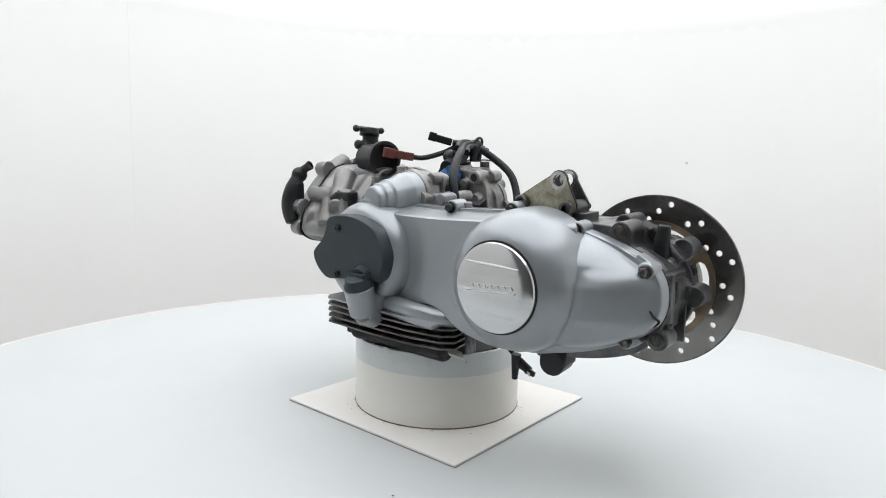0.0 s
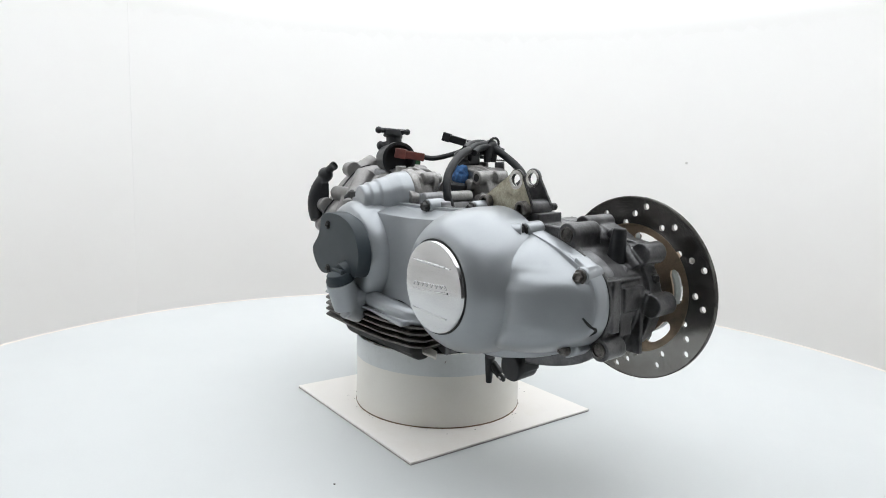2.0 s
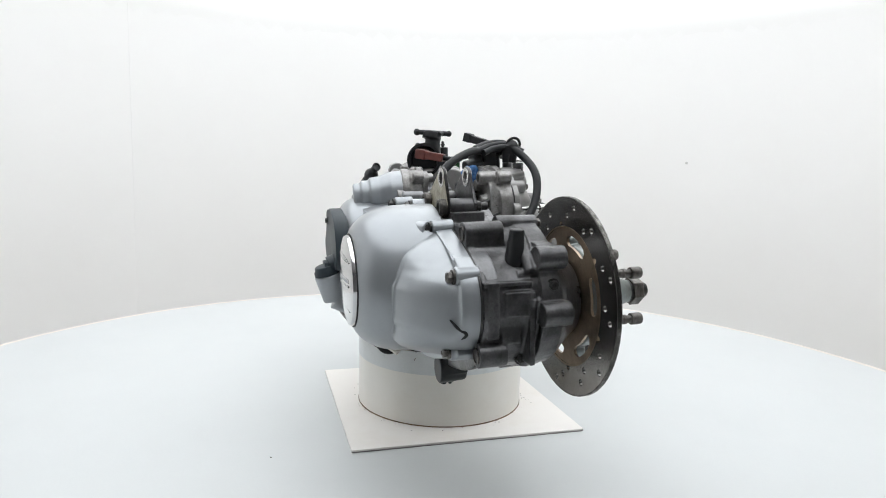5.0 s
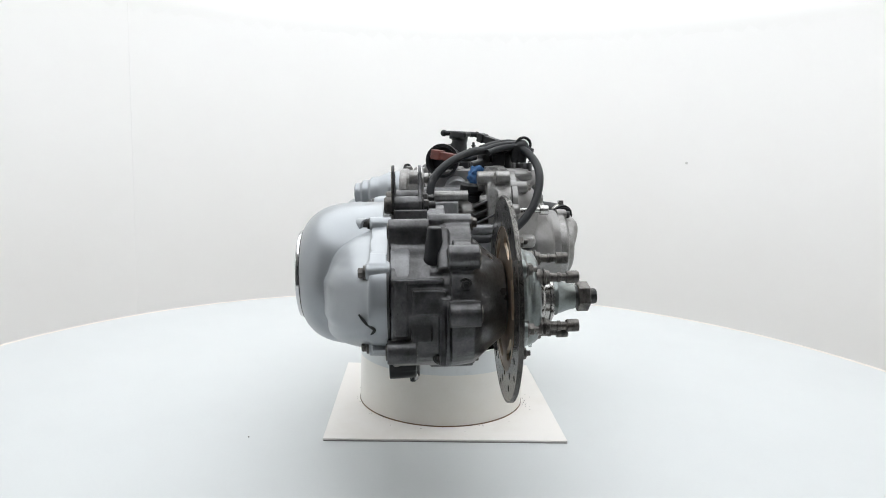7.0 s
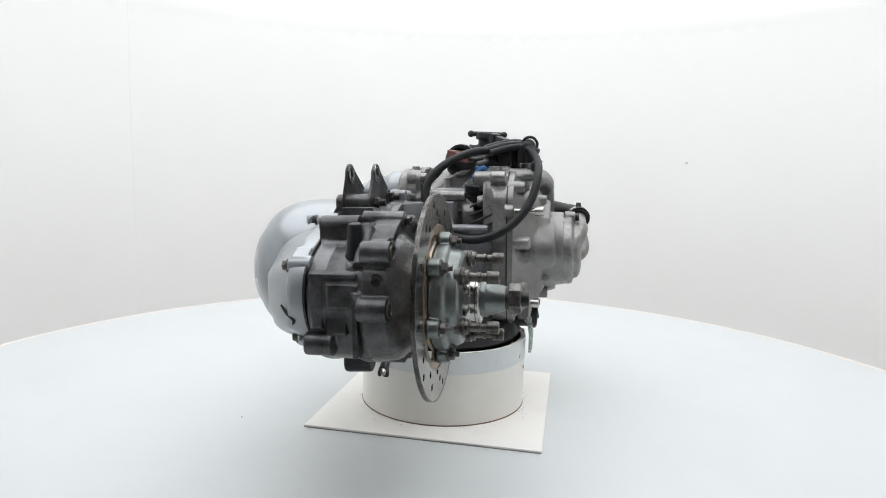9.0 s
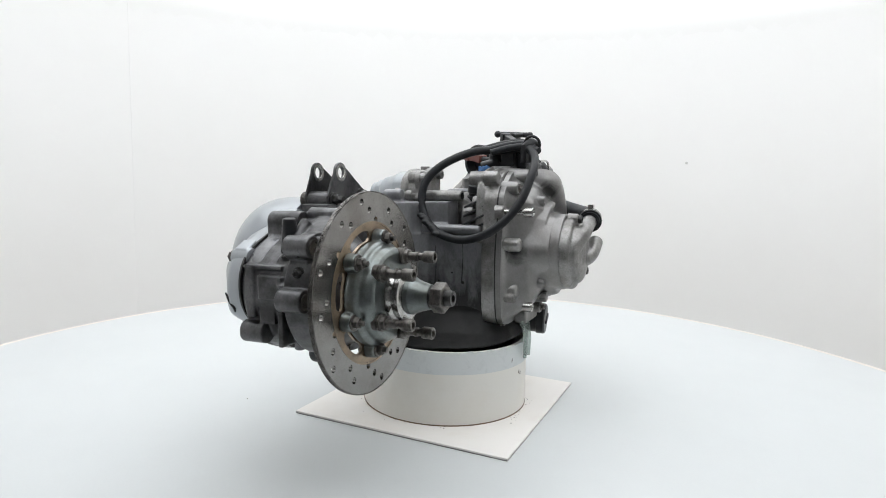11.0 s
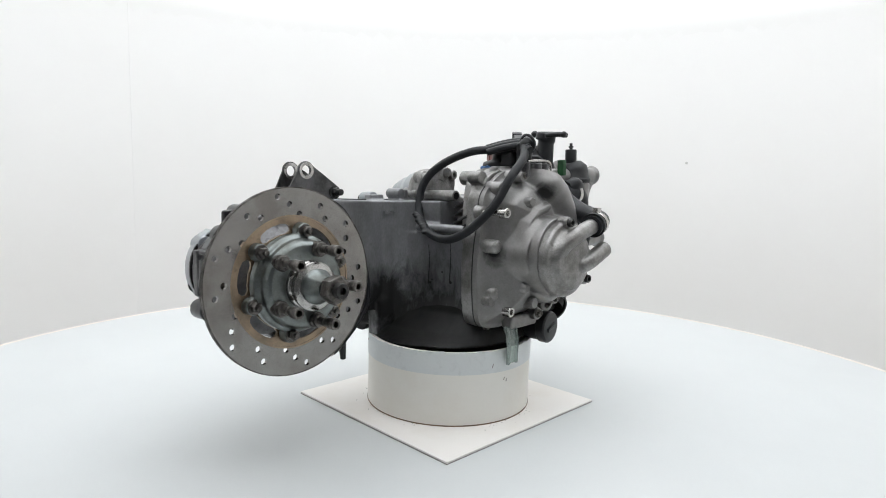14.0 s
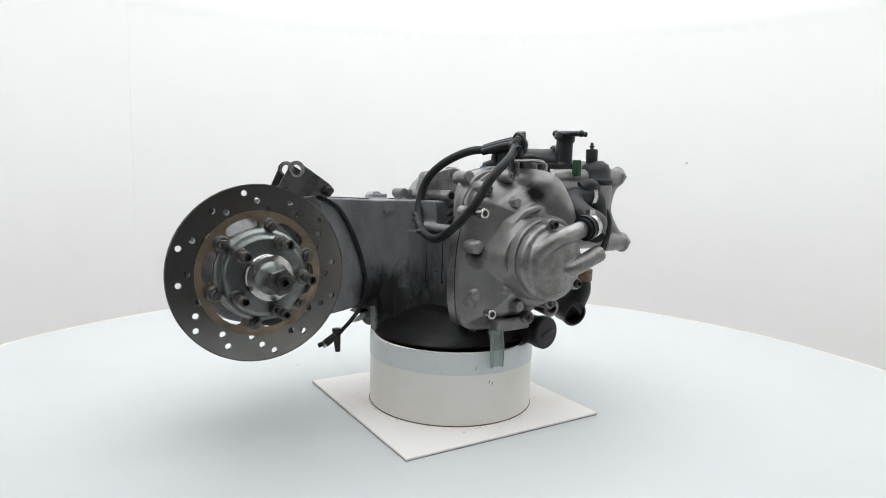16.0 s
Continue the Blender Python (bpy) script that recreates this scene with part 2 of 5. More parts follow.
def relief(bm, outline, centre, height, v0, side, n=190):
    """A casting in the side view: within its outline it stands out by height(u, w, way in from the edge)."""
    o, c = np.array(outline), np.array(centre)
    rings = [[(u, v0, w) for u, w in o]]
    for f in 1 - 0.985 * np.linspace(0, 1, n) ** 1.15:
        p = c + (o - c) * f
        way_in = np.min(np.hypot(p[:, None, 0] - o[None, :, 0], p[:, None, 1] - o[None, :, 1]), axis=1)
        h = height(p[:, 0], p[:, 1], way_in)
        rings.append([(u, side * q, w) for (u, w), q in zip(p, h)])
    loft(bm, rings)


def mesh_of(name, bm, mat, sharp=38):
    bmesh.ops.recalc_face_normals(bm, faces=bm.faces)
    me = bpy.data.meshes.new(name)
    bm.to_mesh(me)
    bm.free()
    me.materials.append(mat)
    me.shade_smooth()
    me.set_sharp_from_angle(angle=radians(sharp))
    return me


def part(name, bm, mat, parent=None, label="", bevel=0.0, cast=0.0, soft=5, sharp=38, fine=0):
    """One mesh object under its thing. bevel: worn edge; cast: grain at which the pieces melt into one casting."""
    ob = new(name, mesh_of(name, bm, mat, sharp))
    ob.parent = parent
    if label:
        tagged(ob, label)
    if cast:
        r = ob.modifiers.new("cast", "REMESH")
        r.mode, r.voxel_size, r.use_smooth_shade = "VOXEL", cast, True
        s = ob.modifiers.new("fillet", "SMOOTH")
        s.factor, s.iterations = 0.5, soft
    elif fine:
        f = ob.modifiers.new("fine", "SUBSURF")
        f.levels, f.render_levels = fine, fine
    elif bevel:
        b = ob.modifiers.new("worn_edge", "BEVEL")
        b.width, b.segments, b.limit_method, b.angle_limit = bevel, 2, "ANGLE", radians(40)
    return ob


def piece(name, me, parent, at, axis=(0, -1, 0), size=1.0, twist=0.0, label=""):
    ob = new(name, me)
    ob.parent = parent
    turn = Vector(axis).to_track_quat("Z", "Y").to_matrix().to_4x4()
    ob.matrix_basis = Matrix.Translation(at) @ turn @ pose(0, 0, 0, 0, 0, twist) @ Matrix.Diagonal((size, size, size, 1))
    return tagged(ob, label) if label else ob


def hex_bolt(mat):
    bm = bmesh.new()
    spin(bm, (0, 0, 0), (0, 0, 1), [(0.0078, -0.004), (0.0082, 0.0), (0.0082, 0.0014), (0.0066, 0.002)], 20)
    spin(bm, (0, 0, 0), (0, 0, 1), [(0.0062, 0.0015), (0.0062, 0.0062), (0.0053, 0.0072), (0.0034, 0.0073), (0.003, 0.0062)], 6)
    return mesh_of("bolt", bm, mat, 30)


def cap_screw(mat):
    bm = bmesh.new()
    spin(bm, (0, 0, 0), (0, 0, 1), [(0.0062, -0.004), (0.0062, 0.0062), (0.0056, 0.007), (0.0036, 0.007), (0.0034, 0.0066), (0.003, 0.002)], 18)
    return mesh_of("cap_screw", bm, mat, 30)


HEX, HEX_DARK, SCREW_BRIGHT, SCREW_DARK = hex_bolt(BOLT), hex_bolt(BOLT_DARK), cap_screw(STEEL), cap_screw(BOLT_DARK)

# ---- the studio ----
def studio():
    wall_r, top, low = 1.62, 1.32, -0.75
    # round wall, floor, ceiling
    bm = bmesh.new()
    prof = [(wall_r, low), (wall_r, top - 0.25), (wall_r - 0.02, top - 0.14), (wall_r - 0.07, top - 0.06), (wall_r - 0.16, top),
            (wall_r - 0.16, top + 0.06), (wall_r + 0.06, top + 0.06), (wall_r + 0.06, low)]
    span = [radians(-39 + 258 * i / 112) for i in range(113)]
    loft(bm, [[(r * math.cos(a), r * math.sin(a), z) for r, z in prof] for a in span])
    wall = part("wall_round", bm, WALL, None, "plain white curved studio wall", sharp=60)
    tagged(wall, category="wall", kind="structure")
    bm = bmesh.new()
    for a in (132.0,):
        c, s = math.cos(radians(a)), math.sin(radians(a))
        bm.verts.ensure_lookup_table()
        before = len(bm.verts)
        box(bm, (-0.0012, -0.004, low + 0.02), (0.0012, 0.0015, top - 0.3))
        bm.verts.ensure_lookup_table()
        bmesh.ops.transform(bm, matrix=Matrix.Translation((wall_r * c, wall_r * s, 0)) @ pose(0, 0, 0, 0, 0, a + 90), verts=bm.verts[before:])
    seam = part("wall_joint", bm, WALL, wall, "faint upright joint between wall sheets")
    bm = bmesh.new()
    ball(bm, (0.847, 1.379, 0.402), 0.005, (1, 0.4, 1), 2)
    part("wall_mark", bm, FAINT, wall, "small faint mark on the wall")
    # added unseen backing behind the camera, grey to darken reflections and front light
    bm = bmesh.new()
    for a, b in (((-1.29, -1.03), (-1.5, -2.6)), ((-1.5, -2.6), (1.5, -2.6)), ((1.5, -2.6), (1.29, -1.03))):
        d = (Vector(b) - Vector(a)).normalized()
        side = Vector((-d.y, d.x)) * -0.05
        quad = [Vector(a), Vector(b), Vector(b) + side, Vector(a) + side]
        loft(bm, [[(*q, z) for q in quad] for z in (low, top + 0.06)])
    tagged(part("dark_backing", bm, SHADE, None, "unseen grey backing behind the camera, added to darken reflections"), category="wall", kind="structure")
    # unseen floor, coloured pale cream to bounce warm light up the wall
    bm = bmesh.new()
    spin(bm, (0, 0, low - 0.05), (0, 0, 1), [(3.2, 0), (3.2, 0.05)], 96)
    tagged(part("floor", bm, FLOOR, None, "unseen cream floor below the turntable, bouncing light onto the wall"), category="floor", kind="structure")
    bm = bmesh.new()
    spin(bm, (0, 0, top + 0.061), (0, 0, 1), [(3.2, 0), (3.2, 0.05)], 96)
    tagged(part("ceiling", bm, CEILING, None, "plain white studio ceiling"), category="ceiling", kind="structure")
    # added glow round the wall top, also filling light in from the sides
    ring = tagged(new("wall_glow"), "broad luminous band round the top of the wall", "lamp")
    for k in range(6):
        bm = bmesh.new()
        arc = [radians(-38.5 + 42.8 * k + 42.8 * i / 16) for i in range(17)]
        loft(bm, [[(r * math.cos(a), r * math.sin(a), z) for r, z in ((wall_r + 0.012, 0.7), (wall_r + 0.012, 1.06), (wall_r - 0.005, 1.06), (wall_r + 0.004, 0.7))] for a in arc])
        part("glow_sheet", bm, SHEET, ring)
    lamp = tagged(new("ceiling_light"), "large round white diffuser lamp under the ceiling", "lamp")
    lamp.location = (0.0, 0.1, top + 0.02)
    bm = bmesh.new()
    spin(bm, (0, 0, 0), (0, 0, 1), [(1.25, -0.012), (1.25, 0.0)], 96)
    part("diffuser", bm, GLOW, lamp)
    bm = bmesh.new()
    spin(bm, (0, 0, 0), (0, 0, 1), [(1.251, -0.02), (1.28, -0.02), (1.28, 0.04), (1.251, 0.04), (1.251, -0.02)], 96, close=False)
    part("frame", bm, CEILING, lamp, "white lamp frame")


studio()


PIPE_AT = (-0.014, 0.0024)


def turntable():
    top = tagged(new("turntable"), "large round white laminate turntable top with a cream edge", "turntable")
    bm = bmesh.new()
    spin(bm, (0, 0, -0.03), (0, 0, 1), [(0.9, 0), (0.9045, 0.0), (0.9045, 0.027), (0.902, 0.03)], 160)
    part("tabletop", bm, TABLE, top)
    bm = bmesh.new()
    spin(bm, (0, 0, -0.03), (0, 0, 1), [(0.9046, 0.0), (0.9072, 0.0), (0.9072, 0.0296), (0.9064, 0.0306), (0.8985, 0.0306), (0.8985, 0.0301), (0.9046, 0.0301), (0.9046, 0.0)], 160, close=False)
    part("edging", bm, TABLE_EDGE, top, "thin cream edging strip")
    bm = bmesh.new()
    spin(bm, (0, 0, -0.70), (0, 0, 1), [(0.34, -0.05), (0.34, 0.0), (0.12, 0.03), (0.1, 0.6), (0.24, 0.64), (0.24, 0.67)], 48)
    part("pedestal", bm, FLOOR, top, "white pedestal under the top")
    return top


def board():
    ob = tagged(new("square_board"), "thin square cream board with dark cut edges lying on the turntable", "board")
    h = 0.1672
    bm = bmesh.new()
    box(bm, (-h, -h, 0.0012), (h, h, 0.004))
    part("panel", bm, BOARD, ob, bevel=0.0006)
    bm = bmesh.new()
    box(bm, (-h + 0.0004, -h + 0.0004, 0.0), (h - 0.0004, h - 0.0004, 0.0011))
    part("backing", bm, BOARD_EDGE, ob, "dark underside layer")
    return ob


SCUFFS = ((43.6, 0.069, 0.0022), (34.2, 0.091, 0.003), (-71.5, 0.102, 0.002), (45.8, 0.066, 0.002))


def pipe_stand():
    ob = tagged(new("pipe_stand"), "short cream plastic pipe standing on the board as a support", "stand")
    bm = bmesh.new()
    spin(bm, (0, 0, 0.004), (0, 0, 1), [(0.1218, 0), (0.1287, 0), (0.1287, 0.108), (0.1218, 0.108), (0.1218, 0)], 96, close=False)
    part("pipe", bm, PVC, ob, bevel=0.0008)
    bm = bmesh.new()
    spin(bm, (0, 0, 0.004), (0, 0, 1), [(0.129, 0.076), (0.1295, 0.076), (0.1295, 0.1085), (0.129, 0.1085), (0.129, 0.076)], 96, close=False)
    part("band", bm, BAND, ob, "greyish white band round the top")
    # thin brown ring where the pipe meets the board
    bm = bmesh.new()
    spin(bm, (0, 0, 0.004), (0, 0, 1), [(0.1283, 0), (0.1296, 0), (0.1289, 0.0016), (0.1283, 0)], 96, close=False)
    part("foot_line", bm, COPPER, ob, "thin brown line round the foot")
    rng = random.Random(11)
    for a, z, h in SCUFFS:
        bm = bmesh.new()
        c, q = math.cos(radians(a)), math.sin(radians(a))
        rod(bm, (0.1297 * c, 0.1297 * q, z - h), (0.1297 * c - 0.002 * q, 0.1297 * q + 0.002 * c, z + h), 0.0007, 0.0004, 6)
        part("scuff", bm, BOARD_EDGE, ob, "short dark scuff")
    for k in range(26):
        # shreds of torn band along the rim
        a = 14 * k + rng.uniform(-5, 5)
        bm = bmesh.new()
        h = rng.uniform(0.001, 0.0032)
        spread = radians(rng.uniform(1.2, 4.5))
        loft(bm, [[(r * math.cos(radians(a) + g), r * math.sin(radians(a) + g), z) for g, z in ((-spread, 0.1118), (spread, 0.1118), (spread * 0.5, 0.1122 + h), (-spread * 0.3, 0.1122 + h * 0.6))] for r in (0.1284, 0.1294)])
        part("torn_edge", bm, BAND, ob)
    return ob


def dust():
    """A few specks lying on the top and on the board."""
    rng = random.Random(4)
    bm = bmesh.new()
    spots = [(-0.056, -0.307, 0.0018)]
    for x, y, r in spots:
        ball(bm, (x, y, r * 0.4), r, (1, rng.uniform(0.5, 1), 0.4), 1)
    for _ in range(70):
        a, r = rng.uniform(0, 6.28), 0.130 + abs(rng.gauss(0, 0.008))
        s = rng.uniform(0.0003, 0.0011)
        ball(bm, (PIPE_AT[0] + r * math.cos(a), PIPE_AT[1] + r * math.sin(a), 0.004 + s * 0.4), s, (1, 0.7, 0.4), 1)
    ob = part("dust_specks", bm, DUST, None, "tiny dark specks of dirt on the white top")
    return tagged(ob, category="dirt", kind="stuff")


# ---- the engine: u runs back to the wheel, v from the belt cover across to the disc, w up ----
AXLE = (0.310, 0.228)


def outline_cover(n=4):
    return rounded([(-0.02, 0.320), (0.03, 0.3185), (0.084, 0.318), (0.13, 0.3195), (0.179, 0.321), (0.23, 0.318), (0.276, 0.307), (0.325, 0.291),
                    (0.359, 0.274), (0.374, 0.252), (0.375, 0.222), (0.362, 0.198), (0.338, 0.182), (0.30, 0.165), (0.268, 0.155), (0.225, 0.145),
                    (0.179, 0.143), (0.14, 0.149), (0.114, 0.158), (0.08, 0.178), (0.03, 0.178), (-0.035, 0.172), (-0.085, 0.19),
                    (-0.112, 0.232), (-0.11, 0.268), (-0.086, 0.303), (-0.05, 0.319)], n)


TAIL = np.array([(0.225, 0.143, 0.172, 0.312), (0.255, 0.1455, 0.169, 0.309), (0.285, 0.1445, 0.171, 0.302), (0.31, 0.139, 0.177, 0.293),
                 (0.33, 0.129, 0.185, 0.283), (0.346, 0.1185, 0.190, 0.276), (0.358, 0.107, 0.196, 0.269), (0.368, 0.095, 0.202, 0.262)])
TAIL_OUT, TAIL_LOW, TAIL_TOP = (np.polyfit(TAIL[:, 0] - 0.3, TAIL[:, k], q) for k, q in ((1, 4), (2, 3), (3, 3)))


def cover_height(u, w, edge):
    """Front lobe, flat middle, dome and creased tail of the belt cover."""
    r1 = np.hypot(u + 0.035, w - 0.247) + 0.0009
    lobe = 0.08 + np.interp(r1, (0, 0.05, 0.058, 0.064, 0.0685, 0.072, 0.0748, 0.0765, 0.079), (0.0735, 0.0735, 0.0728, 0.0705, 0.067, 0.0615, 0.052, 0.035, 0.0))
    r2 = np.hypot(u - 0.2165, w - 0.2435) + 0.0018
    dome = 0.08 + np.interp(r2, (0, 0.0535, 0.0562, 0.060, 0.0645, 0.0695, 0.0738, 0.0775, 0.0806, 0.083, 0.085, 0.0868, 0.0885, 0.09),
                            (0.096, 0.096, 0.0953, 0.0934, 0.0905, 0.0862, 0.0812, 0.0756, 0.069, 0.062, 0.053, 0.042, 0.026, 0.0))
    dome = dome - 0.07 * ease(w, 0.262, 0.282)
    within = ease(u, -0.03, 0.0) * (1 - ease(u, 0.19, 0.215))
    body = 0.0915 + 0.0345 * ease(edge, 0.003, 0.012) * within
    out, low, top = (np.polyval(q, np.clip(u, 0.2, 0.372) - 0.3) for q in (TAIL_OUT, TAIL_LOW, TAIL_TOP))
    g = (w - low) / (top - low)
    f = np.where(g > 0.4, 1 - np.abs((g - 0.4) / 0.625) ** 5.5, 1 - np.abs((0.4 - g) / 0.45) ** 6)
    tail = 0.072 + (out - 0.072) * np.clip(f, 0, 1)
    tail += 0.0036 * ease(u, 0.288, 0.300) * (1 - ease(u, 0.320, 0.356)) * ease(w, 0.204, 0.2155) * (1 - ease(w, 0.248, 0.260))
    tail -= 0.0046 * ease(u, 0.286, 0.315) * (1 - ease(u, 0.325, 0.358)) * ease(w, 0.2565, 0.270) * (1 - ease(w, 0.275, 0.291))
    tail -= 0.0014 * np.exp(-((r2 - 0.0865) / 0.004) ** 2)
    tail = np.where(u > 0.2, tail, 0.07)
    h = smax(smax(body, lobe, 0.006), smax(dome, tail, 0.006), 0.005)
    rim = 0.0888 - 0.012 * ease(u, 0.21, 0.27) + 8 * np.maximum(edge - 0.0035 * (1 - ease(u, 0.21, 0.27)), 0)
    return -smax(-h, -rim, 0.004)


def belt_cover(engine):
    o = outline_cover()
    c = (0.14, 0.24)
    bm = bmesh.new()
    relief(bm, outline_cover(14), c, cover_height, -0.072, -1)
    cover = part("belt_cover", bm, SILVER, engine, "long silver-painted belt cover with a round dome and creased tail", sharp=55)
    bm = bmesh.new()
    spin(bm, (0.2165, -0.08, 0.2435), (0, -1, 0), [(0.0855, 0), (0.0855, 0.03), (0.085, 0.044), (0.0838, 0.0545), (0.0818, 0.0635), (0.079, 0.0712), (0.0752, 0.0785), (0.0708, 0.0845), (0.066, 0.0893), (0.0613, 0.0928), (0.0572, 0.095), (0.0545, 0.096), (0.053, 0.096)], 128)
    part("dome", bm, SILVER, cover, "smooth silver-painted dome", sharp=60)
    bm = bmesh.new()
    spin(bm, (-0.035, -0.08, 0.247), (0, -1, 0), [(0.0768, 0), (0.0768, 0.02), (0.0765, 0.04), (0.0752, 0.051), (0.0738, 0.0565), (0.0715, 0.0615), (0.068, 0.0665), (0.062, 0.0715), (0.05, 0.0735)], 96)
    part("front_lobe", bm, SILVER, cover, "smooth silver-painted front lobe", sharp=60)
    bm = bmesh.new()
    # screw pads on the flange
    for u, w in ((-0.0016, 0.325), (0.0861, 0.3195), (0.1823, 0.323), (0.271, 0.3055), (0.3557, 0.2667), (0.3372, 0.1855)):
        rod(bm, (u, -0.07, w), (u, -0.0945, w), 0.0105, 0.0098, 20)
        if u == 0.271:
            sweep(bm, [(0.226, -0.132, 0.306), (0.25, -0.118, 0.3055), (0.272, -0.098, 0.3045)], lambda t: 0.007 + 0.003 * t, 16)
        if u == 0.3557:
            box(bm, (0.341, -0.0912, 0.270), (0.360, -0.0735, 0.2815), Matrix.Rotation(radians(28), 3, "Y"))
        if u == 0.3372:
            box(bm, (0.339, -0.0905, 0.180), (0.350, -0.0735, 0.199), Matrix.Rotation(radians(-40), 3, "Y"))
        part("screw_pad", bm, SILVER, cover, cast=0.0013, soft=2)
        bm = bmesh.new()
    # lip over the fins
    sweep(bm, [(-0.012, -0.137, 0.187), (0.04, -0.134, 0.1815), (0.085, -0.124, 0.175), (0.106, -0.108, 0.172)], 0.0125, 14)
    box(bm, (-0.01, -0.145, 0.1665), (0.095, -0.09, 0.173), Matrix.Rotation(radians(4), 3, "Y"))
    part("lower_lip", bm, SILVER, cover, "rounded silver lip over the fins", cast=0.0013, soft=3)
    bm = bmesh.new()
    rod(bm, (-0.006, -0.146, 0.160), (-0.008, -0.165, 0.175), 0.013, 0.019, 28)
    rod(bm, (-0.008, -0.167, 0.174), (-0.0065, -0.178, 0.212), 0.0195, 0.0205, 32)
    rod(bm, (-0.008, -0.12, 0.19), (-0.008, -0.168, 0.185), 0.018, 0.018, 24)
    part("filler_neck", bm, SILVER, cover, "silver oil filler neck", cast=0.0014, soft=3)
    bm = bmesh.new()
    spin(bm, (-0.0065, -0.178, 0.212), (0.03, -0.25, 0.97), [(0.0195, 0), (0.0195, 0.006), (0.017, 0.010), (0.0165, 0.014), (0.006, 0.0155)], 32)
    box(bm, (-0.021, -0.184, 0.224), (0.008, -0.178, 0.231))
    part("filler_cap", bm, PLASTIC, cover, "dark grey oil filler cap", bevel=0.001)
    # polished cap with its gasket and raised marks
    bm = bmesh.new()
    spin(bm, (0.2165, -0.174, 0.2435), (0, -1, 0), [(0.0545, -0.004), (0.0545, 0.0026), (0.052, 0.0035)], 72)
    part("cap_gasket", bm, DARK, cover, "dark gasket ring")
    bm = bmesh.new()
    spin(bm, (0.2165, -0.174, 0.2435), (0, -1, 0), [(0.0525, 0), (0.0525, 0.0055), (0.0515, 0.0072), (0.0495, 0.0078), (0.035, 0.0088), (0.018, 0.0094), (0.004, 0.0096)], 72)
    cap = part("round_cap", bm, CHROME, cover, "round brushed metal cap with raised marks")
    bm = bmesh.new()

    def stroke(a, b, r=0.0011):
        p, q = (Vector((0.2165 + x, -0.1836 + 0.0007 * (x * x + z * z) / 0.0012, 0.2435 + z)) for x, z in (a, b))
        rod(bm, p, q, r, r, 8)
    for k in range(8):
        stroke((-0.036 + 0.00875 * k, 0.0285 - 0.0004 * k), (-0.036 + 0.00875 * (k + 1), 0.0285 - 0.0004 * (k + 1)), 0.0006 + 0.0011 * math.sin(3.1 * (k + 0.5) / 8))
    stroke((-0.037, -0.0285), (0.027, -0.0315), 0.0006)
    stroke((-0.036, -0.0065), (0.030, -0.002))
    for i in range(7):
        x, z = -0.034 + i * 0.0088, -0.0015 + i * 0.0005
        stroke((x, z), (x + 0.003, z + 0.0042), 0.0008)
        stroke((x + 0.003, z + 0.0042), (x + 0.0066, z + 0.0036), 0.0008)
        stroke((x + 0.0066, z + 0.0036), (x + 0.0088, z + 0.0002), 0.0008)
    part("raised_mark", bm, CHROME, cap, "raised slanting strokes and lines")
    # plastic fan cover
    pts = rounded([(-0.074, 0.3015), (-0.04, 0.3065), (-0.009, 0.3025), (0.018, 0.289), (0.0315, 0.262), (0.031, 0.242), (0.0205, 0.2205),
                   (0.006, 0.226), (-0.011, 0.2255), (-0.03, 0.219), (-0.06, 0.2145), (-0.0835, 0.2135), (-0.103, 0.228), (-0.1105, 0.248), (-0.0915, 0.267), (-0.0815, 0.284)], 4)
    bm = bmesh.new()
    loft(bm, [[(u, -0.150, w) for u, w in pts], [(u, -0.1665, w) for u, w in pts], [(u, -0.1695, w) for u, w in inset(pts, 0.97)],
              [(u, -0.1705, w) for u, w in inset(pts, 0.6)]])
    rod(bm, (-0.006, -0.155, 0.231), (-0.006, -0.1765, 0.224), 0.016, 0.014, 24)
    fan = part("fan_cover", bm, PLASTIC, cover, "dark slate plastic cover plate with two screws", bevel=0.0008)
    for u, w in ((-0.0535, 0.2874), (-0.0578, 0.2231)):
        # near-black ring stands for the shade in the screw recess
        bm = bmesh.new()
        spin(bm, (u, -0.1685, w), (0, -1, 0), [(0.0062, 0), (0.0062, 0.0026), (0.0052, 0.0026), (0.005, 0.0008)], 20)
        part("recess", bm, DARK, fan, "dark ring for a screw recess")
        piece("screw", SCREW_DARK, fan, (u, -0.1700, w), (0, -1, 0), 0.6)
    for i, (u, v, w) in enumerate(((-0.0016, -0.0955, 0.3255), (0.0861, -0.0955, 0.320), (0.1823, -0.0955, 0.3235), (0.271, -0.0955, 0.306),
                                   (0.3557, -0.0955, 0.2667), (0.3372, -0.0955, 0.1855))):
        piece("bolt", HEX_DARK if i < 4 else HEX, cover, (u, v, w), (0, -1, 0), 0.95, i * 17)
    bm = bmesh.new()
    sweep(bm, [(0.3662, -0.1021, 0.2266), (0.3684, -0.0952, 0.2185), (0.3706, -0.0865, 0.2114), (0.3612, -0.0936, 0.2031)], lambda s: 0.0009 + 0.0009 * math.sin(3.1 * s), 8)
    part("scuff", bm, DARK, cover, "dark scuff in the paint")
    # seam gasket
    bm = bmesh.new()
    slab(bm, inset(o, 1.004, c), -0.0712, -0.0735)
    part("gasket", bm, BOLT_DARK, cover, "thin dark seam gasket")


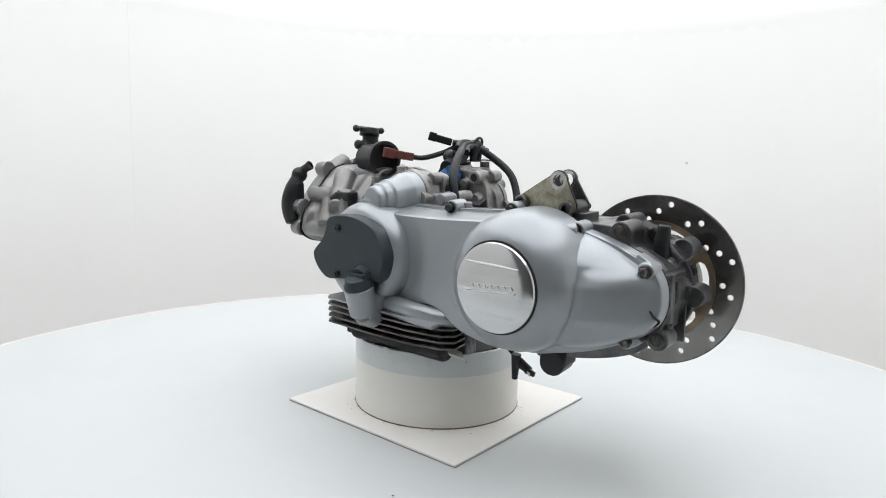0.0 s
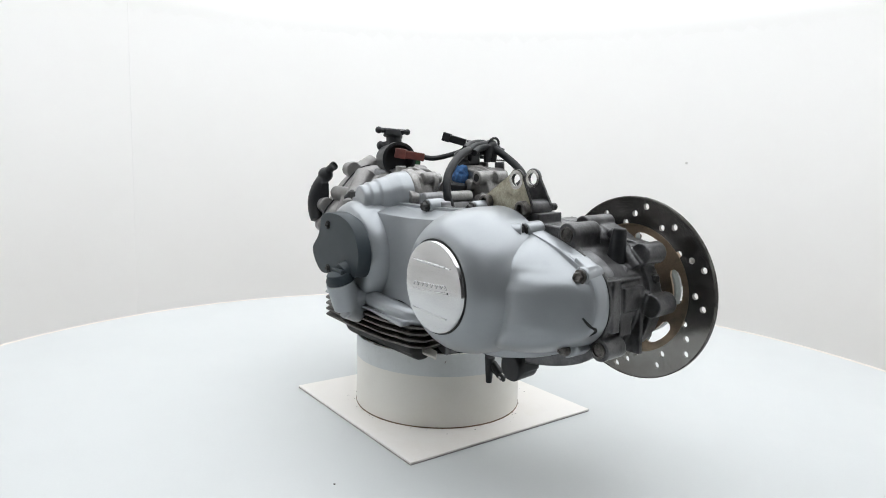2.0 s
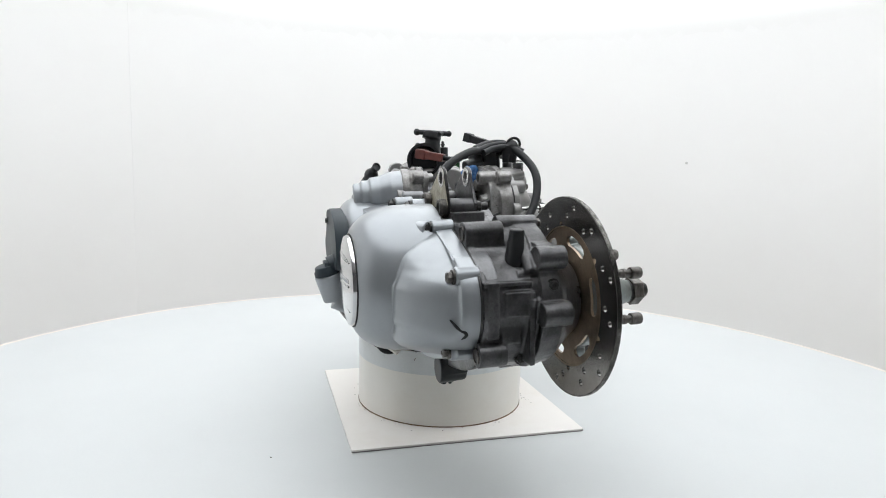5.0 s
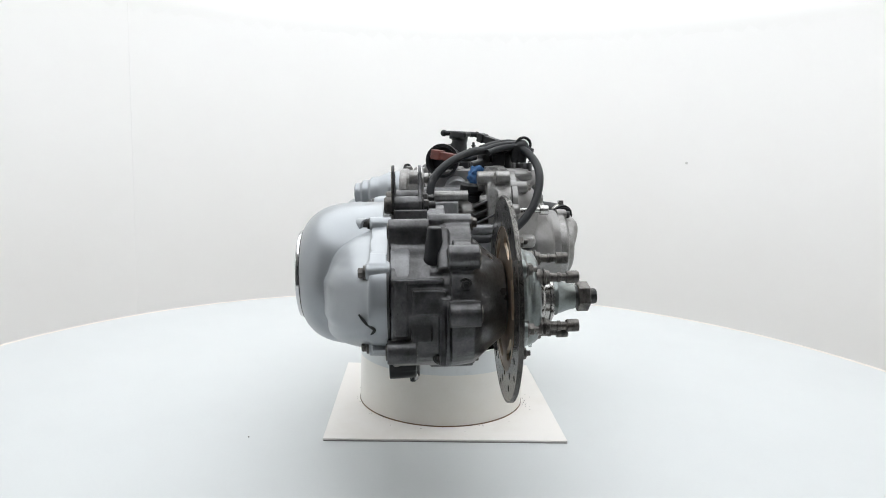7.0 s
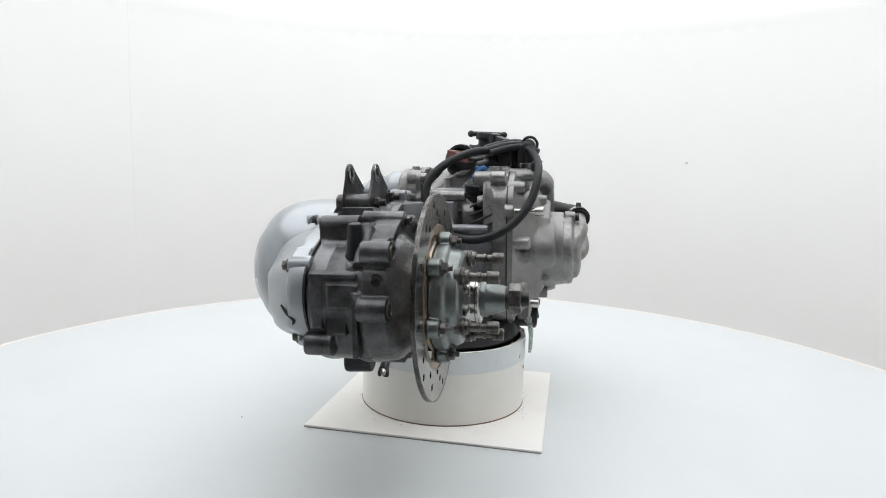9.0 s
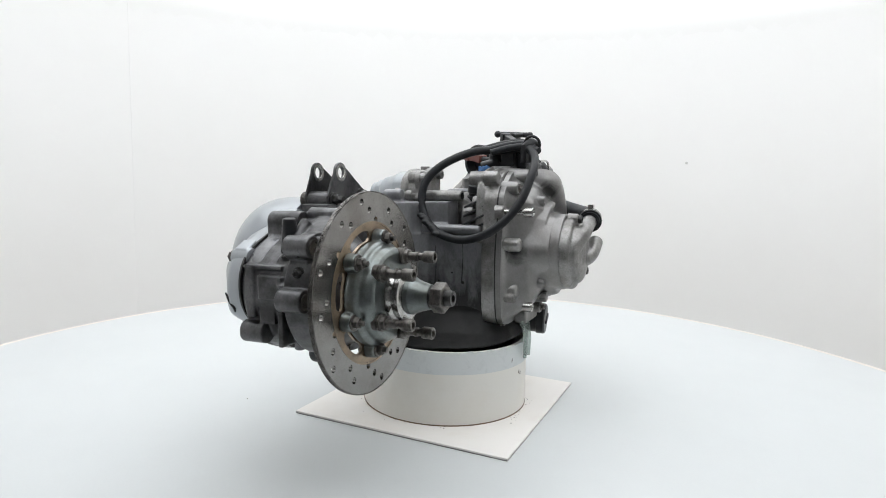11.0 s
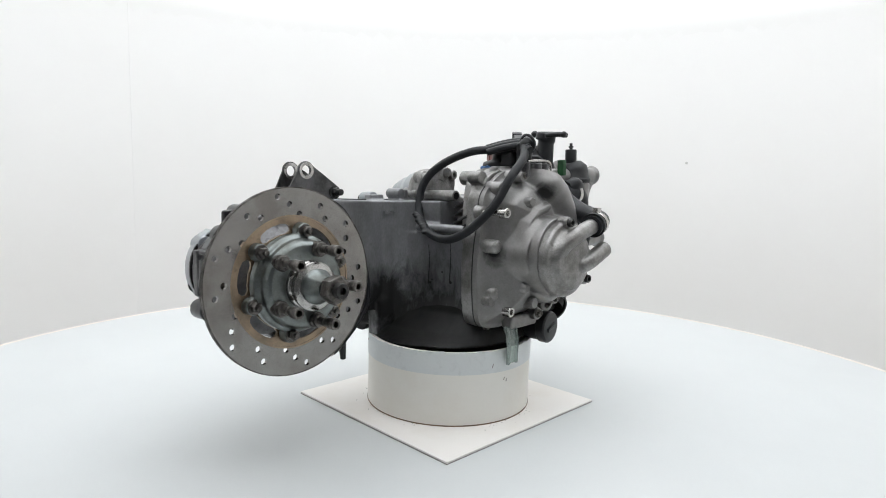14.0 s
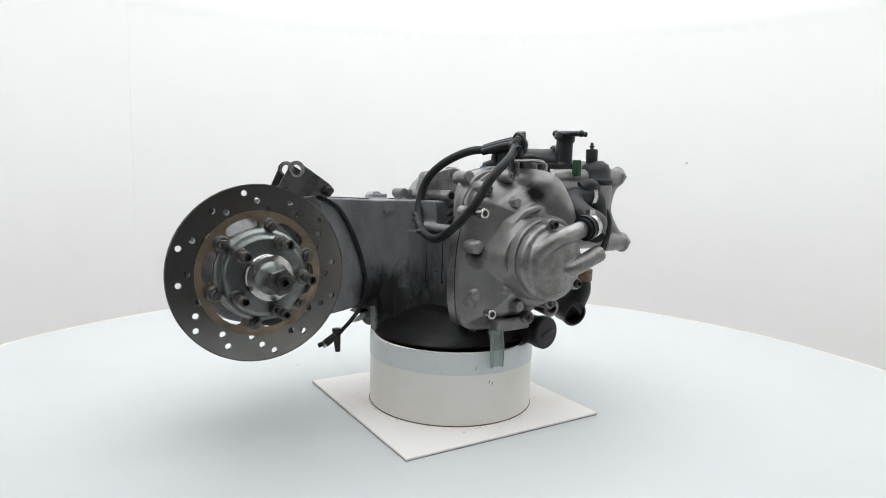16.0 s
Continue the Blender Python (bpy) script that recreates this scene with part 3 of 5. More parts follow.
def fins(engine):
    # block coloured near-black so it reads dark below and between the fins
    bm = bmesh.new()
    box(bm, (-0.088, -0.128, 0.122), (0.092, -0.06, 0.182))
    rod(bm, (-0.07, -0.12, 0.135), (0.09, -0.105, 0.128), 0.02)
    block = part("finned_block", bm, OILY_SHADED, engine, "black block with pale cooling fins", cast=0.0025)
    for i in range(5):
        bm = bmesh.new()
        z = 0.181 - i * 0.0088
        pts = [(-0.098, -0.10), (-0.1, -0.150), (-0.092, -0.159), (-0.03, -0.156), (0.05, -0.147), (0.098, -0.132), (0.112, -0.118), (0.108, -0.09)]
        loft(bm, [[(u, v, z - 0.058 * (u + 0.1) - 0.0013) for u, v in pts], [(u, v, z - 0.058 * (u + 0.1) + 0.0013) for u, v in pts]])
        part("fin", bm, FIN if i else SILVER, block, bevel=0.0006)


def crankcase(engine):
    bm = bmesh.new()
    o = [p for p in inset(outline_cover(), 0.985, (0.14, 0.24))]
    slab(bm, o, -0.05, -0.0715)
    plan = [(0.24, -0.072), (0.24, -0.0541), (0.115, -0.0526), (0.09, -0.0511), (0.068, -0.0449), (0.051, -0.0315), (0.040, -0.008), (0.036, 0.02), (0.034, 0.05), (0.033, 0.088), (-0.085, 0.088), (-0.09, -0.072)]
    slab_up(bm, plan, 0.150, 0.268)
    slab_up(bm, [(0.098, -0.072), (0.098, -0.0495), *plan[3:]], 0.107, 0.16)
    high = [(0.24, -0.072), (0.24, -0.054), (0.115, -0.0525), (0.09, -0.051), (0.068, -0.045), (0.050, -0.032), (0.038, -0.010), (0.033, 0.022), (-0.0, 0.024), (-0.06, 0.004), (-0.07, -0.072)]
    slab_up(bm, high, 0.2, 0.316)
    rod(bm, (0.043, -0.015, 0.2765), (0.034, 0.075, 0.2745), 0.0075)
    # pads along the top edge
    box(bm, (0.072, -0.078, 0.312), (0.098, -0.062, 0.3255))
    box(bm, (0.032, -0.07, 0.31), (0.052, -0.05, 0.333))
    rod(bm, (0.05, -0.075, 0.327), (0.05, -0.045, 0.327), 0.008)
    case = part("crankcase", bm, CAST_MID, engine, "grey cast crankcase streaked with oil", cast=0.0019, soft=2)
    # dried oil runs
    for u, v, h0, h1 in ((0.0385, 0.004, 0.19, 0.25), (0.0362, 0.047, 0.195, 0.262)):
        bm = bmesh.new()
        sweep(bm, [(u + 0.0012, v, h1), (u + 0.0008, v + 0.001, h1 * 0.6 + h0 * 0.4), (u + 0.001, v - 0.0015, h0)], lambda s: 0.0004 + 0.0007 * s * s, 6)
        part("oil_run", bm, DARK, case, "dried black oil run")
    for v, w, r in ((0.004, 0.192, 0.004), (0.008, 0.197, 0.0025), (0.047, 0.196, 0.003), (0.03, 0.21, 0.0018)):
        bm = bmesh.new()
        ball(bm, (0.037, v, w), r, (0.4, 1, 0.8), 2)
        part("oil_clot", bm, OILY_SHADED, case, "black clot of oily dirt")
    bm = bmesh.new()
    for i in range(7):
        box(bm, (0.082 - i * 0.0042, -0.0505 + i * 0.0001, 0.2955), (0.0848 - i * 0.0042, -0.0435, 0.3005 - (i % 3) * 0.001))
    part("cast_mark", bm, CAST_MID, case, "row of small raised casting marks")
    bm = bmesh.new()
    spin(bm, (-0.034, 0.046, 0.312), (0.1, 0.1, 1), [(0.019, 0.0), (0.019, 0.010), (0.0165, 0.011), (0.0165, 0.015), (0.0185, 0.016), (0.0185, 0.026), (0.015, 0.03)], 32)
    part("rubber_boot", bm, RUBBER, engine, "black rubber boot on the case")
    for i in range(4):
        bm = bmesh.new()
        w = 0.268 + 0.0125 * i
        loft(bm, [[(u, v, z) for v, z in ((0.046, w), (0.096, w + 0.022), (0.096, w + 0.0255), (0.046, w + 0.0035))] for u in (-0.01, 0.037 - 0.003 * i)])
        part("web_rib", bm, CAST_DARK, case, "dark slanting web between the castings", bevel=0.0008)
    # deck with the cross tube
    bm = bmesh.new()
    rod(bm, (0.012, -0.068, 0.3245), (0.015, 0.038, 0.3235), 0.0082, 0.0082, 24)
    rod(bm, (0.012, -0.075, 0.3245), (0.012, -0.045, 0.3245), 0.012, 0.0105, 24)
    tube = part("cross_tube", bm, CAST_BRIGHT, engine, "pale aluminium tube lying across the case", bevel=0.0008)
    # near-black disc stands for the shade inside the tube's end
    bm = bmesh.new()
    spin(bm, (0.015, 0.0383, 0.3235), (0, 1, 0), [(0.0052, -0.004), (0.0052, 0.0003), (0.001, 0.0003)], 20)
    part("bore", bm, DARK, tube, "dark disc for the open end")
    # sump: oil-black, its lowest rings also standing for the shaded gap over the pipe
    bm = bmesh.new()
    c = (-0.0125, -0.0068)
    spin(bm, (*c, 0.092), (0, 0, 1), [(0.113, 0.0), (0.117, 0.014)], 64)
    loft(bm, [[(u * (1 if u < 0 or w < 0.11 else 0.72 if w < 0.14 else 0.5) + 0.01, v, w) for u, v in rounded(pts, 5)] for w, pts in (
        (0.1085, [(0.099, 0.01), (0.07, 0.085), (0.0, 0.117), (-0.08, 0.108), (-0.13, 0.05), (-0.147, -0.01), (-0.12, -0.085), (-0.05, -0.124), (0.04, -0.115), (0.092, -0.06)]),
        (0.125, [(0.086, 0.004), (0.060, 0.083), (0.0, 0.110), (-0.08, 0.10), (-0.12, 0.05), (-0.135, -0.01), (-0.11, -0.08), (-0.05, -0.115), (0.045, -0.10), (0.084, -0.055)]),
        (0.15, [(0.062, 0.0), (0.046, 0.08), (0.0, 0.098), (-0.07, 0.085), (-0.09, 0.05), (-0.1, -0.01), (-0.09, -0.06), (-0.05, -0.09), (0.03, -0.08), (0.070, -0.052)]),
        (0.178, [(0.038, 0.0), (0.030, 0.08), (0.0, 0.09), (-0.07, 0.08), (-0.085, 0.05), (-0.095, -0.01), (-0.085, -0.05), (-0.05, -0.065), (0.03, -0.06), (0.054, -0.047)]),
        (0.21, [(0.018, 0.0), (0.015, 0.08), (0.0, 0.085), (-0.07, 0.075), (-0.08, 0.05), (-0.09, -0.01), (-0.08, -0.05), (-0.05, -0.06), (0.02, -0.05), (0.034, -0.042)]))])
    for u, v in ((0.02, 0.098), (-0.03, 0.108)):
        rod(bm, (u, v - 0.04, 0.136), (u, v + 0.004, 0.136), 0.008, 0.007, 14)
    part("sump", bm, OILY_SHADED, engine, "black oil-soaked sump, also filling the shaded gap over the pipe", cast=0.0024, soft=4)
    for u, v, w in ((0.02, 0.102, 0.136), (-0.03, 0.112, 0.136)):
        piece("bolt", HEX, case, (u, v, w), (0, 1, 0), 0.8)
    return case


def gear_case(engine):
    bm = bmesh.new()
    back = rounded([(0.205, 0.312), (0.255, 0.308), (0.285, 0.311), (0.315, 0.306), (0.330, 0.287), (0.352, 0.275), (0.370, 0.256), (0.374, 0.225), (0.364, 0.196), (0.345, 0.170),
                    (0.30, 0.152), (0.24, 0.142), (0.205, 0.15)], 4)
    slab(bm, back, -0.0705, -0.012)
    front = rounded([(0.232, 0.30), (0.265, 0.311), (0.295, 0.314), (0.33, 0.302), (0.352, 0.282), (0.362, 0.24), (0.358, 0.2), (0.34, 0.176), (0.30, 0.163), (0.26, 0.168), (0.232, 0.19)], 4)
    slab(bm, front, -0.0125, 0.014)
    a = (AXLE[0], 0.0, AXLE[1])
    spin(bm, a, (0, 1, 0), [(0.072, -0.01), (0.069, 0.013), (0.064, 0.02), (0.055, 0.03), (0.046, 0.041), (0.041, 0.0485)], 48)
    # caliper ears on a thinner curved web
    web = rounded([(0.31, 0.29), (0.335, 0.296), (0.356, 0.294), (0.368, 0.284), (0.368, 0.266), (0.363, 0.255), (0.366, 0.246), (0.376, 0.238),
                   (0.380, 0.222), (0.373, 0.210), (0.366, 0.198), (0.35, 0.182), (0.31, 0.18)], 4)
    slab(bm, web, -0.006, 0.012)
    for u, w in ((0.366, 0.2822), (0.382, 0.2279)):
        rod(bm, (u, -0.0125, w), (u, 0.0185, w), 0.0125, 0.0125, 28)
        box(bm, (u - 0.022, -0.009, w - 0.009), (u, 0.0165, w + 0.009))
    # raised panels and ribs on the back
    for v0, v1, w0, w1, q in ((-0.066, -0.054, 0.205, 0.262, 0.3755), (-0.048, -0.019, 0.226, 0.2515, 0.3765), (-0.05, -0.03, 0.198, 0.219, 0.3725), (-0.069, -0.018, 0.2575, 0.2615, 0.3735), (-0.022, -0.016, 0.175, 0.25, 0.377)):
        box(bm, (0.335, v0, w0), (q, v1, w1))
    for v0, v1 in ((-0.0705, -0.0645), (-0.018, -0.0085)):
        slab(bm, inset(back, 1.014), v0, v1)
    rod(bm, (0.3655, -0.0745, 0.187), (0.3655, -0.045, 0.187), 0.0125, 0.0125, 28)
    # top pads
    rod(bm, (0.315, -0.0725, 0.304), (0.315, -0.03, 0.304), 0.0125)
    box(bm, (0.303, -0.0725, 0.285), (0.327, -0.03, 0.304))
    box(bm, (0.235, -0.068, 0.30), (0.268, -0.03, 0.322))
    # bosses round the face
    for u, w in ((0.355, 0.262), (0.3, 0.31), (0.25, 0.30), (0.352, 0.2), (0.31, 0.163), (0.262, 0.172)):
        rod(bm, (u, -0.03, w), (u, 0.0165, w), 0.0105, 0.0098, 18)
    rod(bm, (0.345, -0.016, 0.168), (0.372, -0.016, 0.245), 0.008)
    rod(bm, (0.33, -0.016, 0.305), (0.366, -0.016, 0.268), 0.007)
    case = part("gear_case", bm, CAST_DARK, engine, "grimy dark cast gear case with caliper ears", cast=0.0012, soft=1)
    for (u, w), v in (((0.315, 0.304), -0.0732), ((0.3655, 0.187), -0.0752)):
        bm = bmesh.new()
        spin(bm, (u, v + 0.004, w), (0, -1, 0), [(0.0085, 0), (0.0085, 0.0046), (0.0068, 0.005), (0.0064, 0.0035)], 24)
        part("bush", bm, BOLT, case, "worn steel bush")
    for (u, w), v, d in (((0.366, 0.2822), 0.0192, 1), ((0.382, 0.2279), 0.0192, 1)):
        bm = bmesh.new()
        spin(bm, (u, v - 0.004, w), (0, d, 0), [(0.0085, 0), (0.0085, 0.0046), (0.0068, 0.005), (0.0064, 0.0035)], 24)
        part("bush", bm, BOLT, case, "worn steel bush")
    for u, w in ((0.355, 0.262), (0.3, 0.31), (0.25, 0.30), (0.352, 0.2), (0.31, 0.163), (0.262, 0.172)):
        piece("bolt", HEX, case, (u, 0.0165, w), (0, 1, 0), 0.85, u * 900)
    # flat near-black discs give the shade down the bored holes
    for (u, w), v, d in (((0.366, 0.2822), 0.0195, 1), ((0.382, 0.2279), 0.0195, 1), ((0.315, 0.304), -0.0732, -1), ((0.3655, 0.187), -0.0752, -1)):
        bm = bmesh.new()
        spin(bm, (u, v, w), (0, d, 0), [(0.0062, -0.003), (0.0062, -0.0012), (0.001, -0.0012)], 20)
        part("bore", bm, DARK, case, "dark disc for a bored hole")
    # rubber breather plug
    bm = bmesh.new()
    spin(bm, (0.3445, -0.026, 0.272), (0.10, 0.03, 1), [(0.0112, 0), (0.0116, 0.004), (0.0104, 0.008), (0.0074, 0.037), (0.0066, 0.039)], 20)
    part("breather_plug", bm, BLACK, case, "black rubber breather plug", bevel=0.001)
    for v, w in ((0.004, 0.2555), (-0.022, 0.176)):
        piece("bolt", HEX_DARK, case, (0.372 if w > 0.2 else 0.352, v, w), (1, 0, 0), 0.85, 10)
    # parting line
    bm = bmesh.new()
    slab(bm, inset(back, 1.0035), -0.014, -0.0125)
    part("gasket", bm, BOLT_DARK, case, "thin dark gasket line")
    # fittings below
    bm = bmesh.new()
    rod(bm, (0.234, -0.078, 0.132), (0.234, -0.045, 0.132), 0.0175, 0.016)
    box(bm, (0.218, -0.073, 0.13), (0.252, -0.045, 0.150))
    part("lower_lug", bm, BLACK, case, "black lug below the case", cast=0.002)


def shock_bracket(engine):
    ob = tagged(new("shock_bracket"), "plated steel shock absorber bracket of two drilled plates")
    ob.parent = engine
    for v, mat in ((-0.0685, BOLT_DARK), (-0.0375, CAST_DARK)):
        k = 0.0 if v < -0.05 else -0.004
        outer = [(0.2325 + k + 0.0125 * math.cos(a), 0.3598 + 0.0125 * math.sin(a)) for a in (radians(x) for x in range(0, 151, 15))]
        outer += [(0.180, 0.3405), (0.1735, 0.332), (0.178, 0.3235), (0.187, 0.3225), (0.205, 0.3235), (0.235, 0.3175), (0.247, 0.3155), (0.2565, 0.3205), (0.2585, 0.331)]
        bm = bmesh.new()
        pierced(bm, outer[::-1], [circle((0.2325 + k, 0.3598), 0.0072, 20)], v - 0.0017, v + 0.0017)
        plate = part("plate", bm, mat, ob, "drilled triangular steel plate", bevel=0.0005)
        if v < -0.05:
            bm = bmesh.new()
            pierced(bm, inset(outer, 0.955)[::-1], [circle((0.2325, 0.3598), 0.0076, 20)], v - 0.0021, v - 0.0016)
            part("plated_face", bm, PLATE_FACE, plate, "yellowed worn plating")
        bm = bmesh.new()
        pierced(bm, circle((0.2325 + k, 0.3598), 0.0112, 24), [circle((0.2325 + k, 0.3598), 0.0073, 20)], v - 0.0024, v + 0.0024)
        part("eye_ring", bm, STEEL, plate, "worn bright ring round the hole")
    for u, w in ((0.1835, 0.3305), (0.2475, 0.3265)):
        bm = bmesh.new()
        rod(bm, (u, -0.067, w), (u, -0.039, w), 0.0105, 0.0105, 24)
        part("spacer", bm, CAST_DARK, ob, "dark spacer tube")
        bm = bmesh.new()
        spin(bm, (u, -0.0695, w), (0, -1, 0), [(0.0098, -0.002), (0.0098, 0.008), (0.0085, 0.0095), (0.0058, 0.0095), (0.0055, 0.004)], 24)
        part("collar", bm, BOLT, ob, "steel collar nut")
        piece("bolt", HEX_DARK, ob, (u, -0.0355, w), (0, 1, 0), 1.1, 12)
        bm = bmesh.new()
        rod(bm, (u, -0.035, w), (u, -0.02, w), 0.0045, 0.0045, 12)
        part("thread", bm, BOLT_DARK, ob)


def brake(engine):
    u0, w0 = AXLE
    at = lambda r, a: (u0 + r * math.cos(radians(a)), w0 + r * math.sin(radians(a)))
    disc = tagged(new("brake_disc"), "drilled steel brake disc with a browned carrier")
    disc.parent = engine
    holes = []
    for k in range(6):
        for r, a in ((0.080, 38), (0.0908, 29), (0.1013, 20.3), (0.0862, 63), (0.0966, 54.8)):
            holes.append(circle(at(r, a + 60 * k), 0.0038, 14))
    bm = bmesh.new()
    pierced(bm, circle(AXLE, 0.1112, 120), [*holes, circle(AXLE, 0.0765, 96)], 0.0498, 0.0542)
    part("friction_ring", bm, DISC, disc, "worn grey friction ring with rows of holes")
    for r0, r1 in ((0.1098, 0.1112), (0.0766, 0.0785)):
        bm = bmesh.new()
        pierced(bm, circle(AXLE, r1, 120), [circle(AXLE, r0, 120)], 0.0496, 0.0544)
        part("worn_lip", bm, CARRIER if r0 < 0.1 else BOLT, disc, "unworn darker lip")
    slots = []
    for k in range(6):
        m = 70 + 60 * k
        inner = [at(0.0575, m + a) for a in (-14, -7, 0, 7, 14)]
        outer = [at(r, m + a) for r, a in ((0.0605, 18.5), (0.0655, 18), (0.069, 14.5), (0.0702, 8), (0.0704, 0), (0.0702, -8), (0.069, -14.5), (0.0655, -18), (0.0605, -18.5))]
        slots.append(inner + outer)
    bm = bmesh.new()
    pierced(bm, circle(AXLE, 0.0772, 96), [*slots, circle(AXLE, 0.036, 48)], 0.0505, 0.0535)
    part("carrier", bm, CARRIER, disc, "heat-browned carrier with six windows")
    hub = tagged(new("wheel_hub"), "zinc-plated wheel hub with studs and axle end")
    hub.parent = engine
    a0 = (u0, 0.0, w0)
    bm = bmesh.new()
    for k in range(6):
        u, w = at(0.0605, 100 + 60 * k)
        rod(bm, (u, 0.054, w), (u, 0.066, w), 0.0105, 0.0095, 24)
        rod(bm, (u0 + (u - u0) * 0.6, 0.06, w0 + (w - w0) * 0.6), (u, 0.06, w), 0.0085, 0.0075, 14)
    spin(bm, a0, (0, 1, 0), [(0.0555, 0.0538), (0.0575, 0.057), (0.0575, 0.0665), (0.0555, 0.069), (0.0525, 0.0705), (0.0515, 0.076), (0.049, 0.0815), (0.0455, 0.0838), (0.030, 0.085)], 64)
    part("flange", bm, ZINC, hub, "zinc-plated hub flange", cast=0.0011, soft=1)
    bm = bmesh.new()
    spin(bm, a0, (0, 1, 0), [(0.0285, 0.082), (0.0285, 0.088), (0.0275, 0.0905), (0.0262, 0.092), (0.0262, 0.0965), (0.0278, 0.0975), (0.0278, 0.1), (0.0245, 0.102)], 56)
    part("collar", bm, STEEL, hub, "polished collar rings")
    bm = bmesh.new()
    spin(bm, a0, (0, 1, 0), [(0.0200, 0.1), (0.0200, 0.107), (0.0188, 0.1085), (0.0158, 0.117), (0.0138, 0.124), (0.0134, 0.127)], 48)
    part("axle_cone", bm, ZINC, hub, "pale tapered axle collar")
    bm = bmesh.new()
    spin(bm, a0, (0, 1, 0), [(0.0125, 0.124), (0.0125, 0.1315), (0.0085, 0.132), (0.0085, 0.149), (0.008, 0.1515), (0.0042, 0.1515), (0.004, 0.146)], 32)
    shaft = part("axle", bm, BOLT_DARK, hub, "dark splined axle end")
    bm = bmesh.new()
    spin(bm, a0, (0, 1, 0), [(0.0152, 0.1302), (0.0164, 0.1308), (0.0164, 0.1425), (0.0152, 0.1435), (0.0095, 0.1437)], 6, 0.3)
    part("axle_nut", bm, BOLT, hub, "worn hexagonal axle nut", bevel=0.0005)
    for k in range(6):
        u, w = at(0.0605, 100 + 60 * k)
        piece("bolt", HEX, hub, (u, 0.066, w), (0, 1, 0), 1.05, 25 * k)
        bm = bmesh.new()
        rod(bm, (u, 0.07, w), (u, 0.078, w), 0.0032, 0.003, 12)
        part("bolt_end", bm, BOLT, hub)
    # wheel studs
    bm = bmesh.new()
    spin(bm, (0, 0, 0), (0, 0, 1), [(0.0098, -0.004), (0.0098, 0.002), (0.0086, 0.0028), (0.0086, 0.0038), (0.0102, 0.0045), (0.0102, 0.0065), (0.0085, 0.0075),
                                    (0.0082, 0.0112), (0.0052, 0.012), (0.005, 0.02), (0.0058, 0.0205), (0.0058, 0.024), (0.0046, 0.0245), (0.0046, 0.032)], 24)
    spin(bm, (0, 0, 0), (0, 0, 1), [(0.0068, 0.031), (0.0072, 0.032), (0.0072, 0.043), (0.0066, 0.0445), (0.0042, 0.0445), (0.0038, 0.0435), (0.0036, 0.037)], 20)
    stud = mesh_of("wheel_stud", bm, BOLT, 34)
    for k in range(5):
        u, w = at(0.0432, 112 + 72 * k)
        piece("wheel_stud", stud, hub, (u, 0.0825, w), (0, 1, 0), 0.92, 40 * k, "dull steel wheel screw half screwed in")


FLY = [(0.036, 0.322), (0.02, 0.342), (-0.003, 0.357), (-0.030, 0.3635), (-0.064, 0.361), (-0.105, 0.336), (-0.126, 0.292), (-0.130, 0.25), (-0.122, 0.205),
       (-0.100, 0.168), (-0.065, 0.142), (-0.03, 0.135), (0.02, 0.135), (0.045, 0.148), (0.051, 0.2), (0.048, 0.25), (0.040, 0.288)]


def fly_height(u, w, edge):
    """Shield-like bulge, lobed shoulder round the pump, coolant gallery along the upper front, cast bosses."""
    h = 0.1115 + 0.030 * ease(edge, 0.001, 0.034) + 0.016 * ease(edge, 0.02, 0.06)
    r, a = np.hypot(u + 0.046, w - 0.238), np.arctan2(w - 0.238, u + 0.046)
    lobe = 0.070 + 0.005 * np.cos(3 * a - 0.9) + 0.003 * np.cos(5 * a + 0.6)
    h = smax(h, 0.1 + 0.072 * (1 - ease(r, lobe - 0.013, lobe + 0.006)), 0.008)
    h = smax(h, 0.1 + 0.084 * (1 - ease(r, 0.056, 0.062)), 0.004)
    d = off_line(u, w, [(-0.07, 0.338), (-0.085, 0.327), (-0.1, 0.305), (-0.109, 0.275), (-0.11, 0.245)])
    h = smax(h, 0.1 + 0.068 * np.sqrt(np.maximum(1 - (d / 0.036) ** 2, 0)), 0.012)
    d = off_line(u, w, [(0.012, 0.232), (0.006, 0.262), (-0.006, 0.286), (-0.024, 0.302), (-0.05, 0.309)])
    h = smax(h, 0.1 + 0.063 * (1 - ease(d, 0.002, 0.020)), 0.010)
    for x, y, q, top in ((-0.015, 0.316, 0.008, 0.158), (-0.016, 0.352, 0.008, 0.140), (0.0, 0.196, 0.007, 0.163), (-0.02, 0.172, 0.009, 0.160)):
        h = smax(h, 0.1 + (top - 0.1) * (1 - ease(np.hypot(u - x, w - y), q - 0.0015, q + 0.002)), 0.003)
    return h


